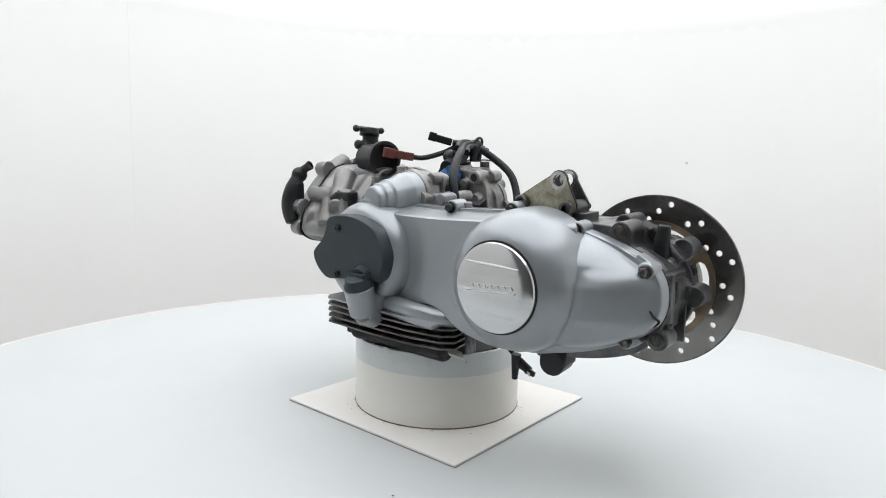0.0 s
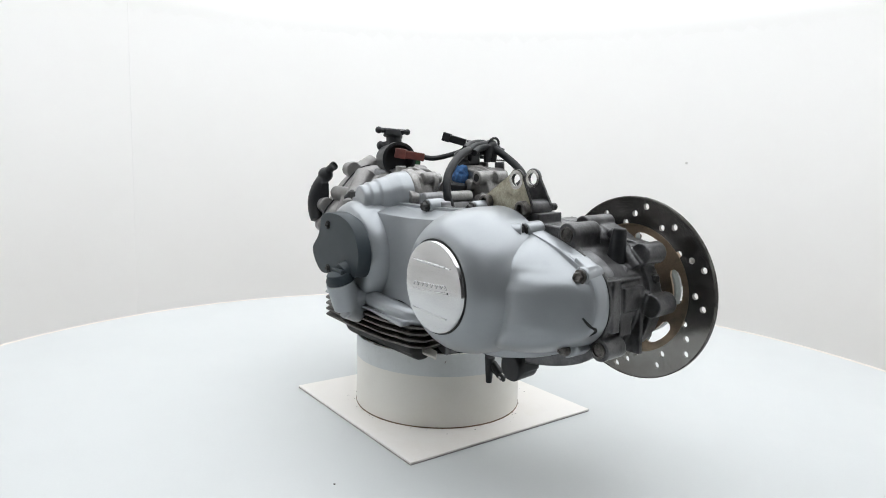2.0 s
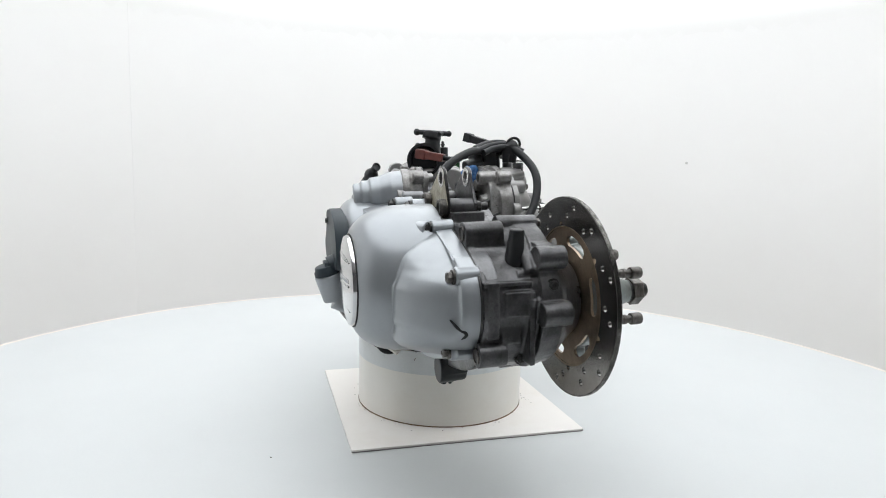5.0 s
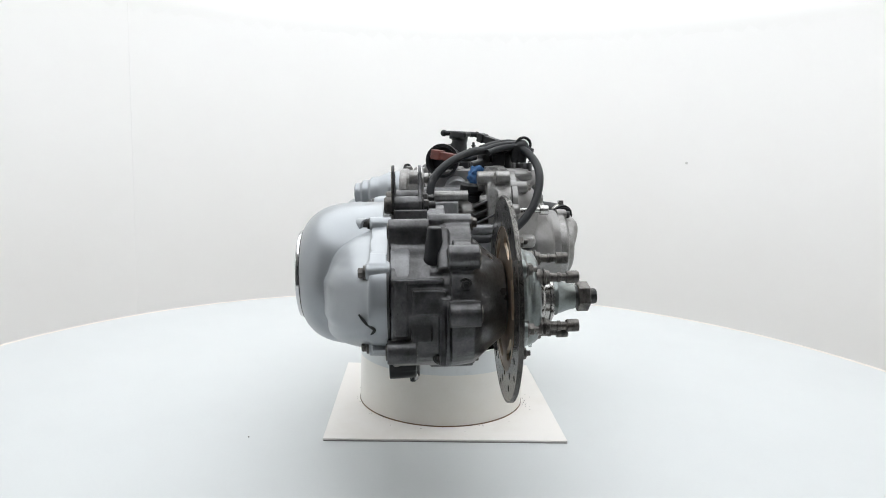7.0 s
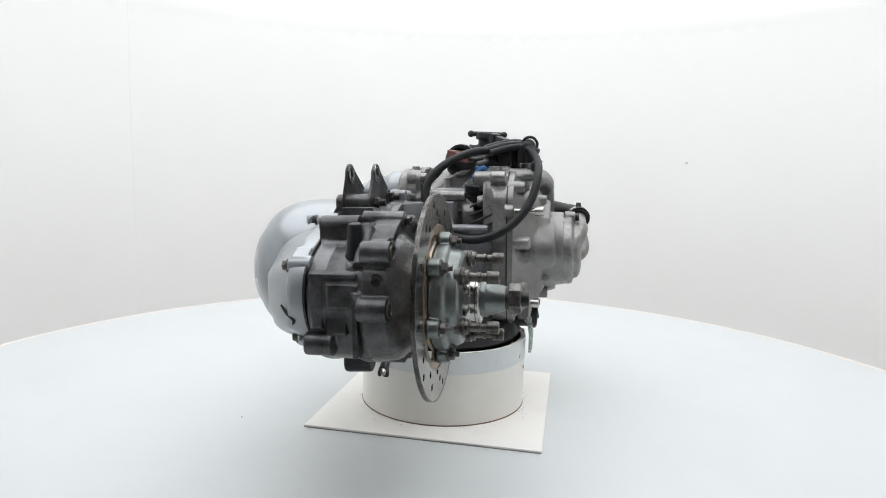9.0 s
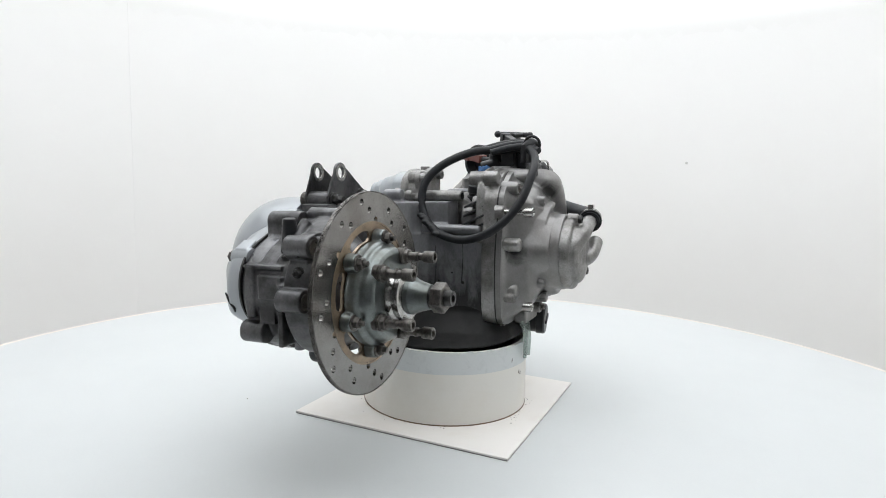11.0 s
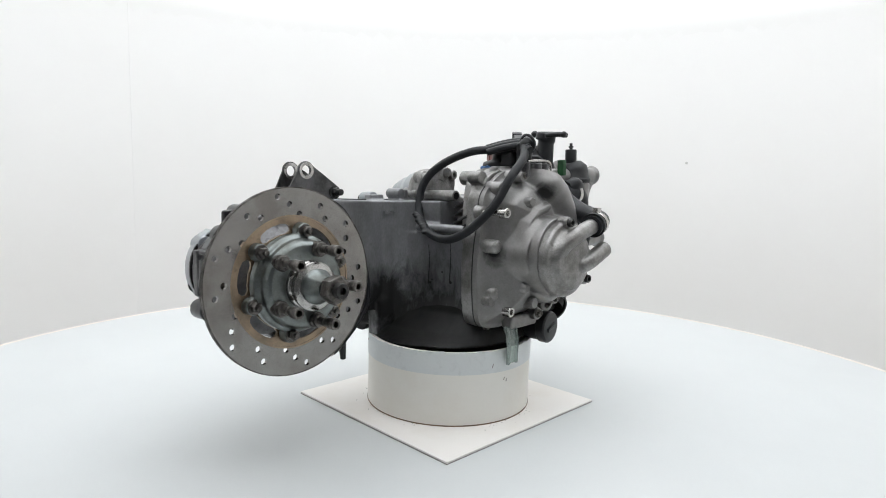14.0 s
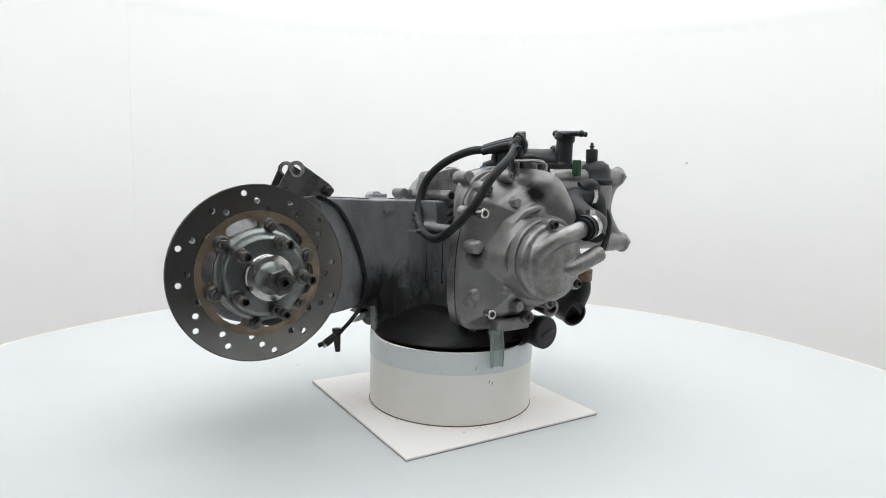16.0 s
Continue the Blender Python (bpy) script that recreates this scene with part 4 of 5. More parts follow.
def flywheel_side(engine):
    o = rounded(FLY, 4)
    c = (-0.068, 0.252)
    # housing ring in front of the case
    bm = bmesh.new()
    top = rounded([(0.030, 0.318), (0.022, 0.345), (0.004, 0.358), (-0.030, 0.362), (-0.064, 0.358), (-0.098, 0.336), (-0.115, 0.30), (-0.11, 0.25), (-0.02, 0.22), (0.03, 0.24)], 4)
    slab(bm, top, 0.066, 0.1025)
    slab(bm, inset(o, 1.0, c), 0.081, 0.1025)
    rod(bm, (0.014, 0.052, 0.350), (0.014, 0.085, 0.350), 0.0105, 0.0105)
    rod(bm, (0.026, 0.078, 0.351), (0.026, 0.1, 0.351), 0.0095)
    for u, w in ((-0.012, 0.338), (-0.06, 0.345), (-0.075, 0.315), (0.012, 0.315)):
        rod(bm, (u, 0.056, w), (u, 0.09, w), 0.009, 0.011, 16)
    for v in (0.072, 0.086):
        sweep(bm, [(0.028, v, 0.318), (0.021, v, 0.346), (0.003, v, 0.3595), (-0.030, v, 0.3635), (-0.064, v, 0.3595)], 0.0028, 8)
    rod(bm, (-0.03, 0.068, 0.36), (-0.03, 0.1, 0.36), 0.008)
    housing = part("flywheel_housing", bm, CAST_BRIGHT, engine, "pale cast flywheel housing", cast=0.0016, soft=2)
    bm = bmesh.new()
    slab(bm, inset(o, 1.004, c), 0.1018, 0.1036)
    part("gasket", bm, BOLT_DARK, housing, "dark gasket between housing and cover")
    # near-black disc painted in for the shaded screw hole
    bm = bmesh.new()
    spin(bm, (0.014, 0.0535, 0.350), (0, -1, 0), [(0.0062, -0.004), (0.0062, 0.0018), (0.001, 0.0018)], 20)
    part("bore", bm, DARK, housing, "dark disc for a screw hole")
    # cover
    bm = bmesh.new()
    fine_o = rounded(FLY, 14)
    relief(bm, fine_o, c, fly_height, 0.103, 1)
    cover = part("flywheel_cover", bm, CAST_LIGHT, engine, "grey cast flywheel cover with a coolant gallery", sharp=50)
    bm = bmesh.new()
    for u, w, v in ((-0.02, 0.353, 0.136), (0.014, 0.335, 0.128), (-0.088, 0.17, 0.148), (-0.052, 0.15, 0.142), (-0.098, 0.318, 0.148)):
        rod(bm, (u, 0.10, w), (u, v, w), 0.0115, 0.0095, 18)
        part("screw_pad", bm, CAST_LIGHT, cover, bevel=0.0015)
        bm = bmesh.new()
    box(bm, (-0.06, 0.115, 0.132), (0.0, 0.134, 0.152))
    part("lower_pad", bm, CAST_LIGHT, cover, bevel=0.003)
    for u, w, out in ((0.0381, 0.3021, 0.148), (0.019, 0.1629, 0.141)):
        bm = bmesh.new()
        rod(bm, (u, 0.10, w), (u, out, w), 0.0042, 0.0042, 14)
        part("shank", bm, STEEL, cover, "bare bolt shank")
        piece("cap_screw", SCREW_BRIGHT, cover, (u, out, w), (0, 1, 0), 1.15)
    for u, w, v in ((-0.02, 0.353, 0.136), (0.014, 0.335, 0.128), (-0.088, 0.17, 0.148), (-0.098, 0.318, 0.148), (-0.052, 0.15, 0.142)):
        piece("bolt", HEX, cover, (u, v, w), (0, 1, 0), 0.8, u * 800)
    for u, w, v in ((0.034, 0.255, 0.137), (0.030, 0.188, 0.132), (0.036, 0.3021, 0.114), (0.020, 0.1629, 0.114)):
        bm = bmesh.new()
        spin(bm, (u, 0.1, w), (0, 1, 0), [(0.0105, 0), (0.0098, v - 0.104), (0.0085, v - 0.1015), (0.006, v - 0.1)], 24)
        part("post", bm, CAST_BRIGHT, cover, "round cast screw post")
    # long screws on the lower edge
    bm = bmesh.new()
    rod(bm, (0.036, 0.085, 0.178), (0.036, 0.128, 0.178), 0.009, 0.008, 18)
    part("lower_stud", bm, CAST_BRIGHT, cover)
    # pump
    bm = bmesh.new()
    p = (-0.046, 0.0, 0.236)
    spin(bm, p, (0, 1, 0), [(0.0535, 0.172), (0.0535, 0.194), (0.0515, 0.1975), (0.045, 0.199), (0.043, 0.205), (0.038, 0.2085), (0.028, 0.211)], 56)
    for u, w in ((-0.0143, 0.2287 - 0.004), (-0.0406, 0.2878), (-0.086, 0.205)):
        rod(bm, (u, 0.185, w), (u, 0.2015, w), 0.009, 0.0085, 20)
    sweep(bm, [(-0.012, 0.196, 0.235), (-0.022, 0.204, 0.256), (-0.042, 0.2095, 0.2685), (-0.068, 0.2075, 0.2755), (-0.1, 0.207, 0.2835)], 0.0115, 18)
    sweep(bm, [(-0.058, 0.200, 0.225), (-0.068, 0.209, 0.228), (-0.082, 0.2125, 0.234), (-0.098, 0.2125, 0.240), (-0.118, 0.2115, 0.247)], 0.0118, 18)
    pump = part("pump_cover", bm, CAST_BRIGHT, engine, "cast water pump cover with two pipe stubs", cast=0.0012, soft=2)
    for u, w in ((-0.0143, 0.2247), (-0.0406, 0.2878), (-0.086, 0.205)):
        piece("cap_screw", SCREW_DARK, pump, (u, 0.2005, w), (0, 1, 0), 0.95)
    bm = bmesh.new()
    sweep(bm, [(-0.088, 0.2085, 0.281), (-0.104, 0.2065, 0.2845), (-0.124, 0.198, 0.287), (-0.139, 0.178, 0.290), (-0.146, 0.15, 0.298), (-0.155, 0.12, 0.312), (-0.175, 0.098, 0.322)], 0.0152, 18)
    hose = part("coolant_hose", bm, RUBBER, engine, "short black coolant hose")
    bm = bmesh.new()
    spin(bm, (-0.104, 0.2065, 0.2845), (-0.95, -0.2, 0.2), [(0.0166, -0.0045), (0.0168, -0.004), (0.0168, 0.004), (0.0166, 0.0045), (0.0154, 0.0045)], 36)
    box(bm, (-0.108, 0.203, 0.299), (-0.098, 0.211, 0.307))
    part("hose_clamp", bm, STEEL, hose, "bright worm-drive hose clamp")
    bm = bmesh.new()
    spin(bm, (-0.094, 0.2075, 0.2825), (-0.95, -0.2, 0.2), [(0.0178, -0.003), (0.0178, 0.003)], 30)
    part("hose_bead", bm, RUBBER, hose)


def top_end(engine):
    # barrel
    bm = bmesh.new()
    box(bm, (-0.17, -0.055, 0.245), (-0.004, 0.078, 0.300))
    rod(bm, (-0.02, 0.03, 0.285), (-0.02, 0.078, 0.285), 0.026, 0.026, 28)
    box(bm, (-0.012, 0.04, 0.262), (0.006, 0.078, 0.302))
    rod(bm, (-0.17, 0.01, 0.28), (-0.01, 0.01, 0.275), 0.05)
    for z in (0.262, 0.29):
        box(bm, (-0.16, -0.07, z), (-0.05, 0.088, z + 0.006))
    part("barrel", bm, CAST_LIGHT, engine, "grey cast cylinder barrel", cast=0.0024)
    # head
    shape = rounded([(0.0, 0.362), (0.04, 0.365), (0.075, 0.362), (0.090, 0.338), (0.083, 0.302), (0.092, 0.252), (0.075, 0.236), (0.03, 0.240), (-0.04, 0.236), (-0.078, 0.252),
                     (-0.078, 0.285), (-0.060, 0.305), (-0.03, 0.340)], 4)
    mid = (0.01, 0.30)
    bm = bmesh.new()
    loft(bm, [[(u, v, w) for v, w in inset(shape, f, mid)] for u, f in ((-0.135, 0.94), (-0.15, 0.97), (-0.165, 0.90), (-0.225, 0.9), (-0.235, 0.985), (-0.2455, 1.0))])
    rod(bm, (-0.175, 0.03, 0.33), (-0.18, 0.025, 0.362), 0.03, 0.026)
    rod(bm, (-0.19, -0.075, 0.27), (-0.205, -0.045, 0.318), 0.015, 0.017)
    rod(bm, (-0.17, -0.07, 0.30), (-0.2, -0.02, 0.348), 0.014, 0.02)
    rod(bm, (-0.155, -0.066, 0.262), (-0.155, -0.06, 0.318), 0.012)
    for v, w in ((-0.07, 0.262), (-0.055, 0.318), (0.07, 0.355), (0.085, 0.25)):
        rod(bm, (-0.246, v, w), (-0.15, v * 0.95, w), 0.0125, 0.0115, 16)
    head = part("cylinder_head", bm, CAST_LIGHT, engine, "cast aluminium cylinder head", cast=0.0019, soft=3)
    bm = bmesh.new()
    box(bm, (-0.172, -0.072, 0.312), (-0.14, -0.05, 0.326))
    box(bm, (-0.15, -0.068, 0.28), (-0.14, -0.052, 0.32))
    rod(bm, (-0.165, -0.062, 0.322), (-0.178, -0.07, 0.31), 0.009)
    part("coil_bracket", bm, BLACK, engine, "black moulded bracket beside the head", bevel=0.002)
    bm = bmesh.new()
    rod(bm, (-0.133, -0.017, 0.315), (-0.133, -0.017, 0.349), 0.0075, 0.0065, 20)
    part("dowel_post", bm, CAST_BRIGHT, engine, "small pale upright post", bevel=0.001)
    # valve cover
    bm = bmesh.new()
    loft(bm, [[(u, v, w) for v, w in inset(shape, f, mid)] for u, f in ((-0.2475, 1.0), (-0.258, 0.985), (-0.264, 0.93), (-0.285, 0.86), (-0.294, 0.72), (-0.297, 0.5))])
    for u, v, w in ((-0.298, 0.080, 0.356), (-0.302, 0.090, 0.246), (-0.272, -0.016, 0.358), (-0.268, -0.076, 0.262), (-0.268, -0.072, 0.296)):
        rod(bm, (-0.248, v, w), (u, v, w), 0.0145, 0.0125)
    sweep(bm, [(-0.288, 0.078, 0.350), (-0.272, 0.078, 0.328), (-0.264, 0.08, 0.300), (-0.274, 0.084, 0.272), (-0.29, 0.088, 0.25)], 0.0095, 12)
    for u, v, w in ((-0.296, 0.080, 0.356), (-0.30, 0.090, 0.246)):
        rod(bm, (u + 0.009, v, w), (u + 0.004, v, w), 0.017, 0.017, 24)
    sweep(bm, [(-0.27, -0.01, 0.35), (-0.275, 0.03, 0.362), (-0.285, 0.07, 0.356)], 0.012, 12)
    rod(bm, (-0.262, 0.0, 0.35), (-0.262, 0.035, 0.368), 0.018)
    valve = part("valve_cover", bm, CAST_LIGHT, engine, "grey cast valve cover with corner bolts", cast=0.0019, soft=3)
    for u, v, w in ((-0.298, 0.080, 0.356), (-0.302, 0.090, 0.246), (-0.272, -0.016, 0.358), (-0.268, -0.076, 0.262), (-0.268, -0.072, 0.296)):
        piece("bolt", HEX, valve, (u, v, w), (-1, 0, 0), 1.1)
    bm = bmesh.new()
    loft(bm, [[(u, v, w) for v, w in inset(shape, 1.018, mid)] for u in (-0.2452, -0.2478)])
    part("gasket", bm, RUBBER, valve, "black rubber valve cover gasket")
    # thermostat housing
    bm = bmesh.new()
    sweep(bm, [(-0.266, -0.085, 0.270), (-0.274, -0.083, 0.287), (-0.277, -0.080, 0.306), (-0.276, -0.074, 0.325), (-0.274, -0.066, 0.341)], lambda s: 0.0105 + 0.0035 * math.sin(3 * s), 18)
    ball(bm, (-0.276, -0.081, 0.296), 0.0155, (0.9, 0.9, 1.8))
    ball(bm, (-0.273, -0.061, 0.349), 0.0135)
    sweep(bm, [(-0.272, -0.062, 0.352), (-0.264, -0.058, 0.358), (-0.254, -0.0545, 0.3645)], 0.0072, 14)
    box(bm, (-0.285, -0.075, 0.28), (-0.262, -0.06, 0.335))
    thermo = part("thermostat_housing", bm, BLACK, engine, "black plastic thermostat housing with a hose stub", cast=0.0016, soft=3)
    bm = bmesh.new()
    spin(bm, (-0.2545, -0.0547, 0.3643), (0.85, 0.2, 0.4), [(0.0078, -0.001), (0.0078, 0.003), (0.0062, 0.0032), (0.0058, -0.001)], 20)
    part("stub_mouth", bm, BLACK, thermo)


def intake(engine):
    ob = tagged(new("throttle_body"), "black plastic throttle body with injector tee")
    ob.parent = engine
    ax = Vector((1.0, -0.28, 0.0)).normalized()
    c = Vector((-0.133, 0.006, 0.377))
    bm = bmesh.new()
    spin(bm, c, ax, [(0.0235, -0.03), (0.0245, -0.012), (0.0292, -0.01), (0.0292, 0.0), (0.0245, 0.0), (0.0235, -0.012), (0.02, -0.026)], 40)
    spin(bm, c, ax, [(0.018, -0.065), (0.024, -0.06), (0.024, -0.02), (0.021, -0.019)], 32)
    body = part("intake_bell", bm, BLACK, ob)
    bm = bmesh.new()
    rod(bm, (-0.2, 0.04, 0.352), (-0.205, 0.042, 0.418), 0.0165, 0.0135)
    rod(bm, (-0.182, 0.022, 0.352), (-0.172, 0.018, 0.385), 0.021, 0.018)
    box(bm, (-0.212, 0.02, 0.358), (-0.165, 0.055, 0.376))
    rod(bm, (-0.206, 0.014, 0.4), (-0.205, 0.04, 0.4), 0.0065, 0.009)
    ball(bm, (-0.206, 0.014, 0.4), 0.0085, (1, 0.7, 1))
    rod(bm, (-0.205, 0.04, 0.415), (-0.206, 0.042, 0.427), 0.0175, 0.0165)
    part("injector_holder", bm, BLACK, ob, cast=0.0016, soft=3)
    bm = bmesh.new()
    sweep(bm, [(-0.21, 0.014, 0.4275), (-0.21, 0.03, 0.4268), (-0.21, 0.058, 0.425), (-0.21, 0.0745, 0.424)], 0.0046, 14)
    sweep(bm, [(-0.19, 0.05, 0.4225), (-0.208, 0.06, 0.4245), (-0.228, 0.068, 0.424)], 0.0042, 12)
    ball(bm, (-0.21, 0.014, 0.4275), 0.0062)
    ball(bm, (-0.21, 0.0745, 0.424), 0.0056)
    part("fuel_tee", bm, BLACK, ob, "black fuel tee pipe")
    bm = bmesh.new()
    rod(bm, (-0.185, 0.018, 0.332), (-0.182, 0.02, 0.358), 0.034, 0.028)
    sweep(bm, [(-0.12, 0.03, 0.325), (-0.15, 0.03, 0.335), (-0.18, 0.026, 0.348)], 0.02, 16)
    box(bm, (-0.17, -0.03, 0.31), (-0.08, 0.04, 0.332))
    part("manifold", bm, CAST_MID, engine, "grey intake manifold casting", cast=0.0022)
    # red plug and its lead
    plug = tagged(new("red_connector"), "rust-red wiring plug hanging by its lead")
    plug.parent = engine
    bm = bmesh.new()
    d = Vector((0.027, 0.037, -0.008))
    r = d.to_track_quat("X", "Z").to_matrix()
    box(bm, Vector((-0.1065, 0.0125, 0.384)) - Vector((0.022, 0.0075, 0.0065)), Vector((-0.1065, 0.0125, 0.384)) + Vector((0.022, 0.0075, 0.0065)), r)
    box(bm, Vector((-0.117, -0.002, 0.3872)) - Vector((0.009, 0.009, 0.008)), Vector((-0.117, -0.002, 0.3872)) + Vector((0.009, 0.009, 0.008)), r)
    part("shell", bm, RED, plug, bevel=0.0012)
    bm = bmesh.new()
    sweep(bm, [(-0.095, 0.028, 0.381), (-0.085, 0.045, 0.379), (-0.072, 0.075, 0.386), (-0.06, 0.1, 0.396), (-0.042, 0.122, 0.4)], 0.0042, 12)
    part("lead", bm, RUBBER, plug, "black sleeved lead")
    # green plug
    bm = bmesh.new()
    box(bm, (-0.1985, 0.077, 0.355), (-0.1885, 0.089, 0.381))
    part("green_connector", bm, GREEN, engine, "small green wiring plug", bevel=0.0015)


def breather(engine):
    ob = tagged(new("air_valve"), "black bell-shaped air valve with a metal tip")
    ob.parent = engine
    c = (-0.247, 0.071, 0.0)
    bm = bmesh.new()
    spin(bm, c, (0, 0, 1), [(0.029, 0.343), (0.0295, 0.349), (0.0265, 0.353), (0.0255, 0.364), (0.022, 0.374), (0.0145, 0.3795), (0.0125, 0.381)], 36)
    part("bell", bm, BLACK, ob)
    bm = bmesh.new()
    spin(bm, (-0.238, 0.071, 0.0), (0, 0, 1), [(0.0098, 0.376), (0.0098, 0.3985), (0.009, 0.400)], 14)
    part("stem", bm, BLACK, ob, bevel=0.0008)
    bm = bmesh.new()
    spin(bm, (-0.238, 0.071, 0.0), (0, 0, 1), [(0.0028, 0.399), (0.0028, 0.403), (0.0042, 0.4035), (0.0042, 0.4055), (0.0026, 0.406), (0.0026, 0.4095), (0.0018, 0.411)], 14)
    part("tip", bm, BOLT_DARK, ob, "dark metal tip")
    bm = bmesh.new()
    spin(bm, c, (0, 0, 1), [(0.024, 0.30), (0.0265, 0.315), (0.028, 0.343)], 28)
    rod(bm, (-0.247, 0.06, 0.32), (-0.24, 0.0, 0.33), 0.024, 0.026)
    part("seat", bm, CAST_LIGHT, ob, "grey cast seat", cast=0.002)
    # hoses under it
    bm = bmesh.new()
    sweep(bm, [(-0.175, 0.098, 0.322), (-0.2, 0.1, 0.325), (-0.222, 0.098, 0.318), (-0.23, 0.095, 0.295), (-0.226, 0.1, 0.275), (-0.21, 0.11, 0.262)], 0.0155, 16)
    sweep(bm, [(-0.215, 0.1, 0.335), (-0.2, 0.105, 0.34), (-0.188, 0.1, 0.335)], 0.012, 12)
    part("elbow_hose", bm, RUBBER, engine, "black rubber elbow hoses below the air valve")
    bm = bmesh.new()
    spin(bm, (-0.205, 0.1, 0.325), (-1, 0, 0), [(0.0168, -0.004), (0.0168, 0.004)], 30)
    part("hose_clip", bm, STEEL, engine, "bright hose clip")
    bm = bmesh.new()
    sweep(bm, [(-0.235, 0.098, 0.31), (-0.246, 0.104, 0.29), (-0.244, 0.106, 0.262), (-0.228, 0.11, 0.235)], 0.0048, 10)
    part("thin_hose", bm, RUBBER, engine, "thin black hose")
    # exhaust side stub
    ob = tagged(new("drain_elbow"), "black pipe elbow with an open mouth and a browned neck")
    ob.parent = engine
    bm = bmesh.new()
    sweep(bm, [(-0.238, 0.055, 0.19), (-0.236, 0.056, 0.165), (-0.228, 0.05, 0.145), (-0.219, 0.048, 0.134)], lambda s: 0.014 + 0.009 * s, 20)
    d = Vector((0.12, 0.9, -0.25)).normalized()
    p = Vector((-0.217, 0.044, 0.132))
    spin(bm, p, d, [(0.021, -0.012), (0.0235, -0.006), (0.0215, 0.008), (0.0215, 0.024), (0.0185, 0.0245), (0.0178, 0.004)], 32)
    part("elbow", bm, BLACK, ob)
    bm = bmesh.new()
    rod(bm, (-0.238, 0.055, 0.182), (-0.238, 0.057, 0.20), 0.0175, 0.017)
    part("neck", bm, COPPER, ob, "heat-browned neck")
    # oil strainer plug
    ob = tagged(new("strainer_plug"), "black round strainer plug low on the case")
    ob.parent = engine
    bm = bmesh.new()
    rod(bm, (-0.075, 0.06, 0.126), (-0.086, 0.128, 0.1235), 0.0205, 0.0225, 32)
    spin(bm, (-0.086, 0.127, 0.1235), (-0.14, 0.98, -0.05), [(0.0245, 0), (0.0245, 0.011), (0.0225, 0.0135), (0.012, 0.0142)], 36)
    part("plug", bm, BLACK, ob, bevel=0.0008)
    bm = bmesh.new()
    box(bm, (-0.1, 0.137, 0.1205), (-0.075, 0.1435, 0.1265), pose(0, 0, 0, 0, 20, 8).to_3x3())
    part("grip", bm, BLACK, ob, bevel=0.001)
    bm = bmesh.new()
    spin(bm, (-0.128, 0.1, 0.151), (0.1, 0.95, -0.1), [(0.014, -0.03), (0.014, 0.004), (0.011, 0.006), (0.008, 0.006), (0.007, -0.004)], 28)
    part("lug_ring", bm, CAST_BRIGHT, engine, "pale cast lug with a bored hole")


def starter(engine):
    """Stepped silver nose lying across the top of the case."""
    bm = bmesh.new()
    spin(bm, (-0.024, -0.134, 0.326), (0.12, 1, 0.05), [(0.0165, 0), (0.0185, 0.002), (0.0185, 0.011), (0.022, 0.0125), (0.022, 0.024), (0.0255, 0.026), (0.027, 0.04), (0.0325, 0.056), (0.0335, 0.075), (0.031, 0.078)], 40)
    box(bm, (-0.045, -0.134, 0.30), (-0.006, -0.09, 0.326))
    nose = part("starter_nose", bm, SILVER, engine, "stepped silver starter housing", cast=0.0015, soft=2)
    bm = bmesh.new()
    spin(bm, (-0.0155, -0.062, 0.3295), (0.12, 1, 0.05), [(0.034, 0), (0.036, 0.003), (0.036, 0.012), (0.033, 0.014), (0.033, 0.03), (0.029, 0.032)], 40)
    box(bm, (-0.05, -0.056, 0.345), (-0.034, -0.046, 0.3695))
    rod(bm, (0.012, -0.05, 0.352), (0.016, -0.028, 0.353), 0.0095, 0.009)
    rod(bm, (-0.04, -0.04, 0.36), (-0.03, -0.025, 0.36), 0.008)
    part("starter_flange", bm, CAST_BRIGHT, nose, "bare cast starter flange", cast=0.0015, soft=3)
    bm = bmesh.new()
    plate = rounded([(-0.053, 0.352), (-0.04, 0.367), (-0.022, 0.366), (0.0, 0.36), (0.018, 0.361), (0.026, 0.350), (0.022, 0.332), (0.024, 0.316), (-0.01, 0.306), (-0.045, 0.318)], 3)
    pierced(bm, plate[::-1], [circle((-0.016, 0.336), 0.0125, 20)], -0.037, -0.029)
    part("end_plate", bm, CAST_BRIGHT, nose, "flat cast end plate with a round hole", bevel=0.001)
    for u, w in ((0.0165, 0.3515), (-0.043, 0.356), (0.014, 0.318)):
        bm = bmesh.new()
        spin(bm, (u, -0.03, w), (0, 1, 0), [(0.0075, -0.004), (0.0075, 0.008), (0.0065, 0.009), (0.004, 0.009), (0.0036, 0.003)], 20)
        part("boss", bm, CAST_BRIGHT, nose, "bored screw boss")


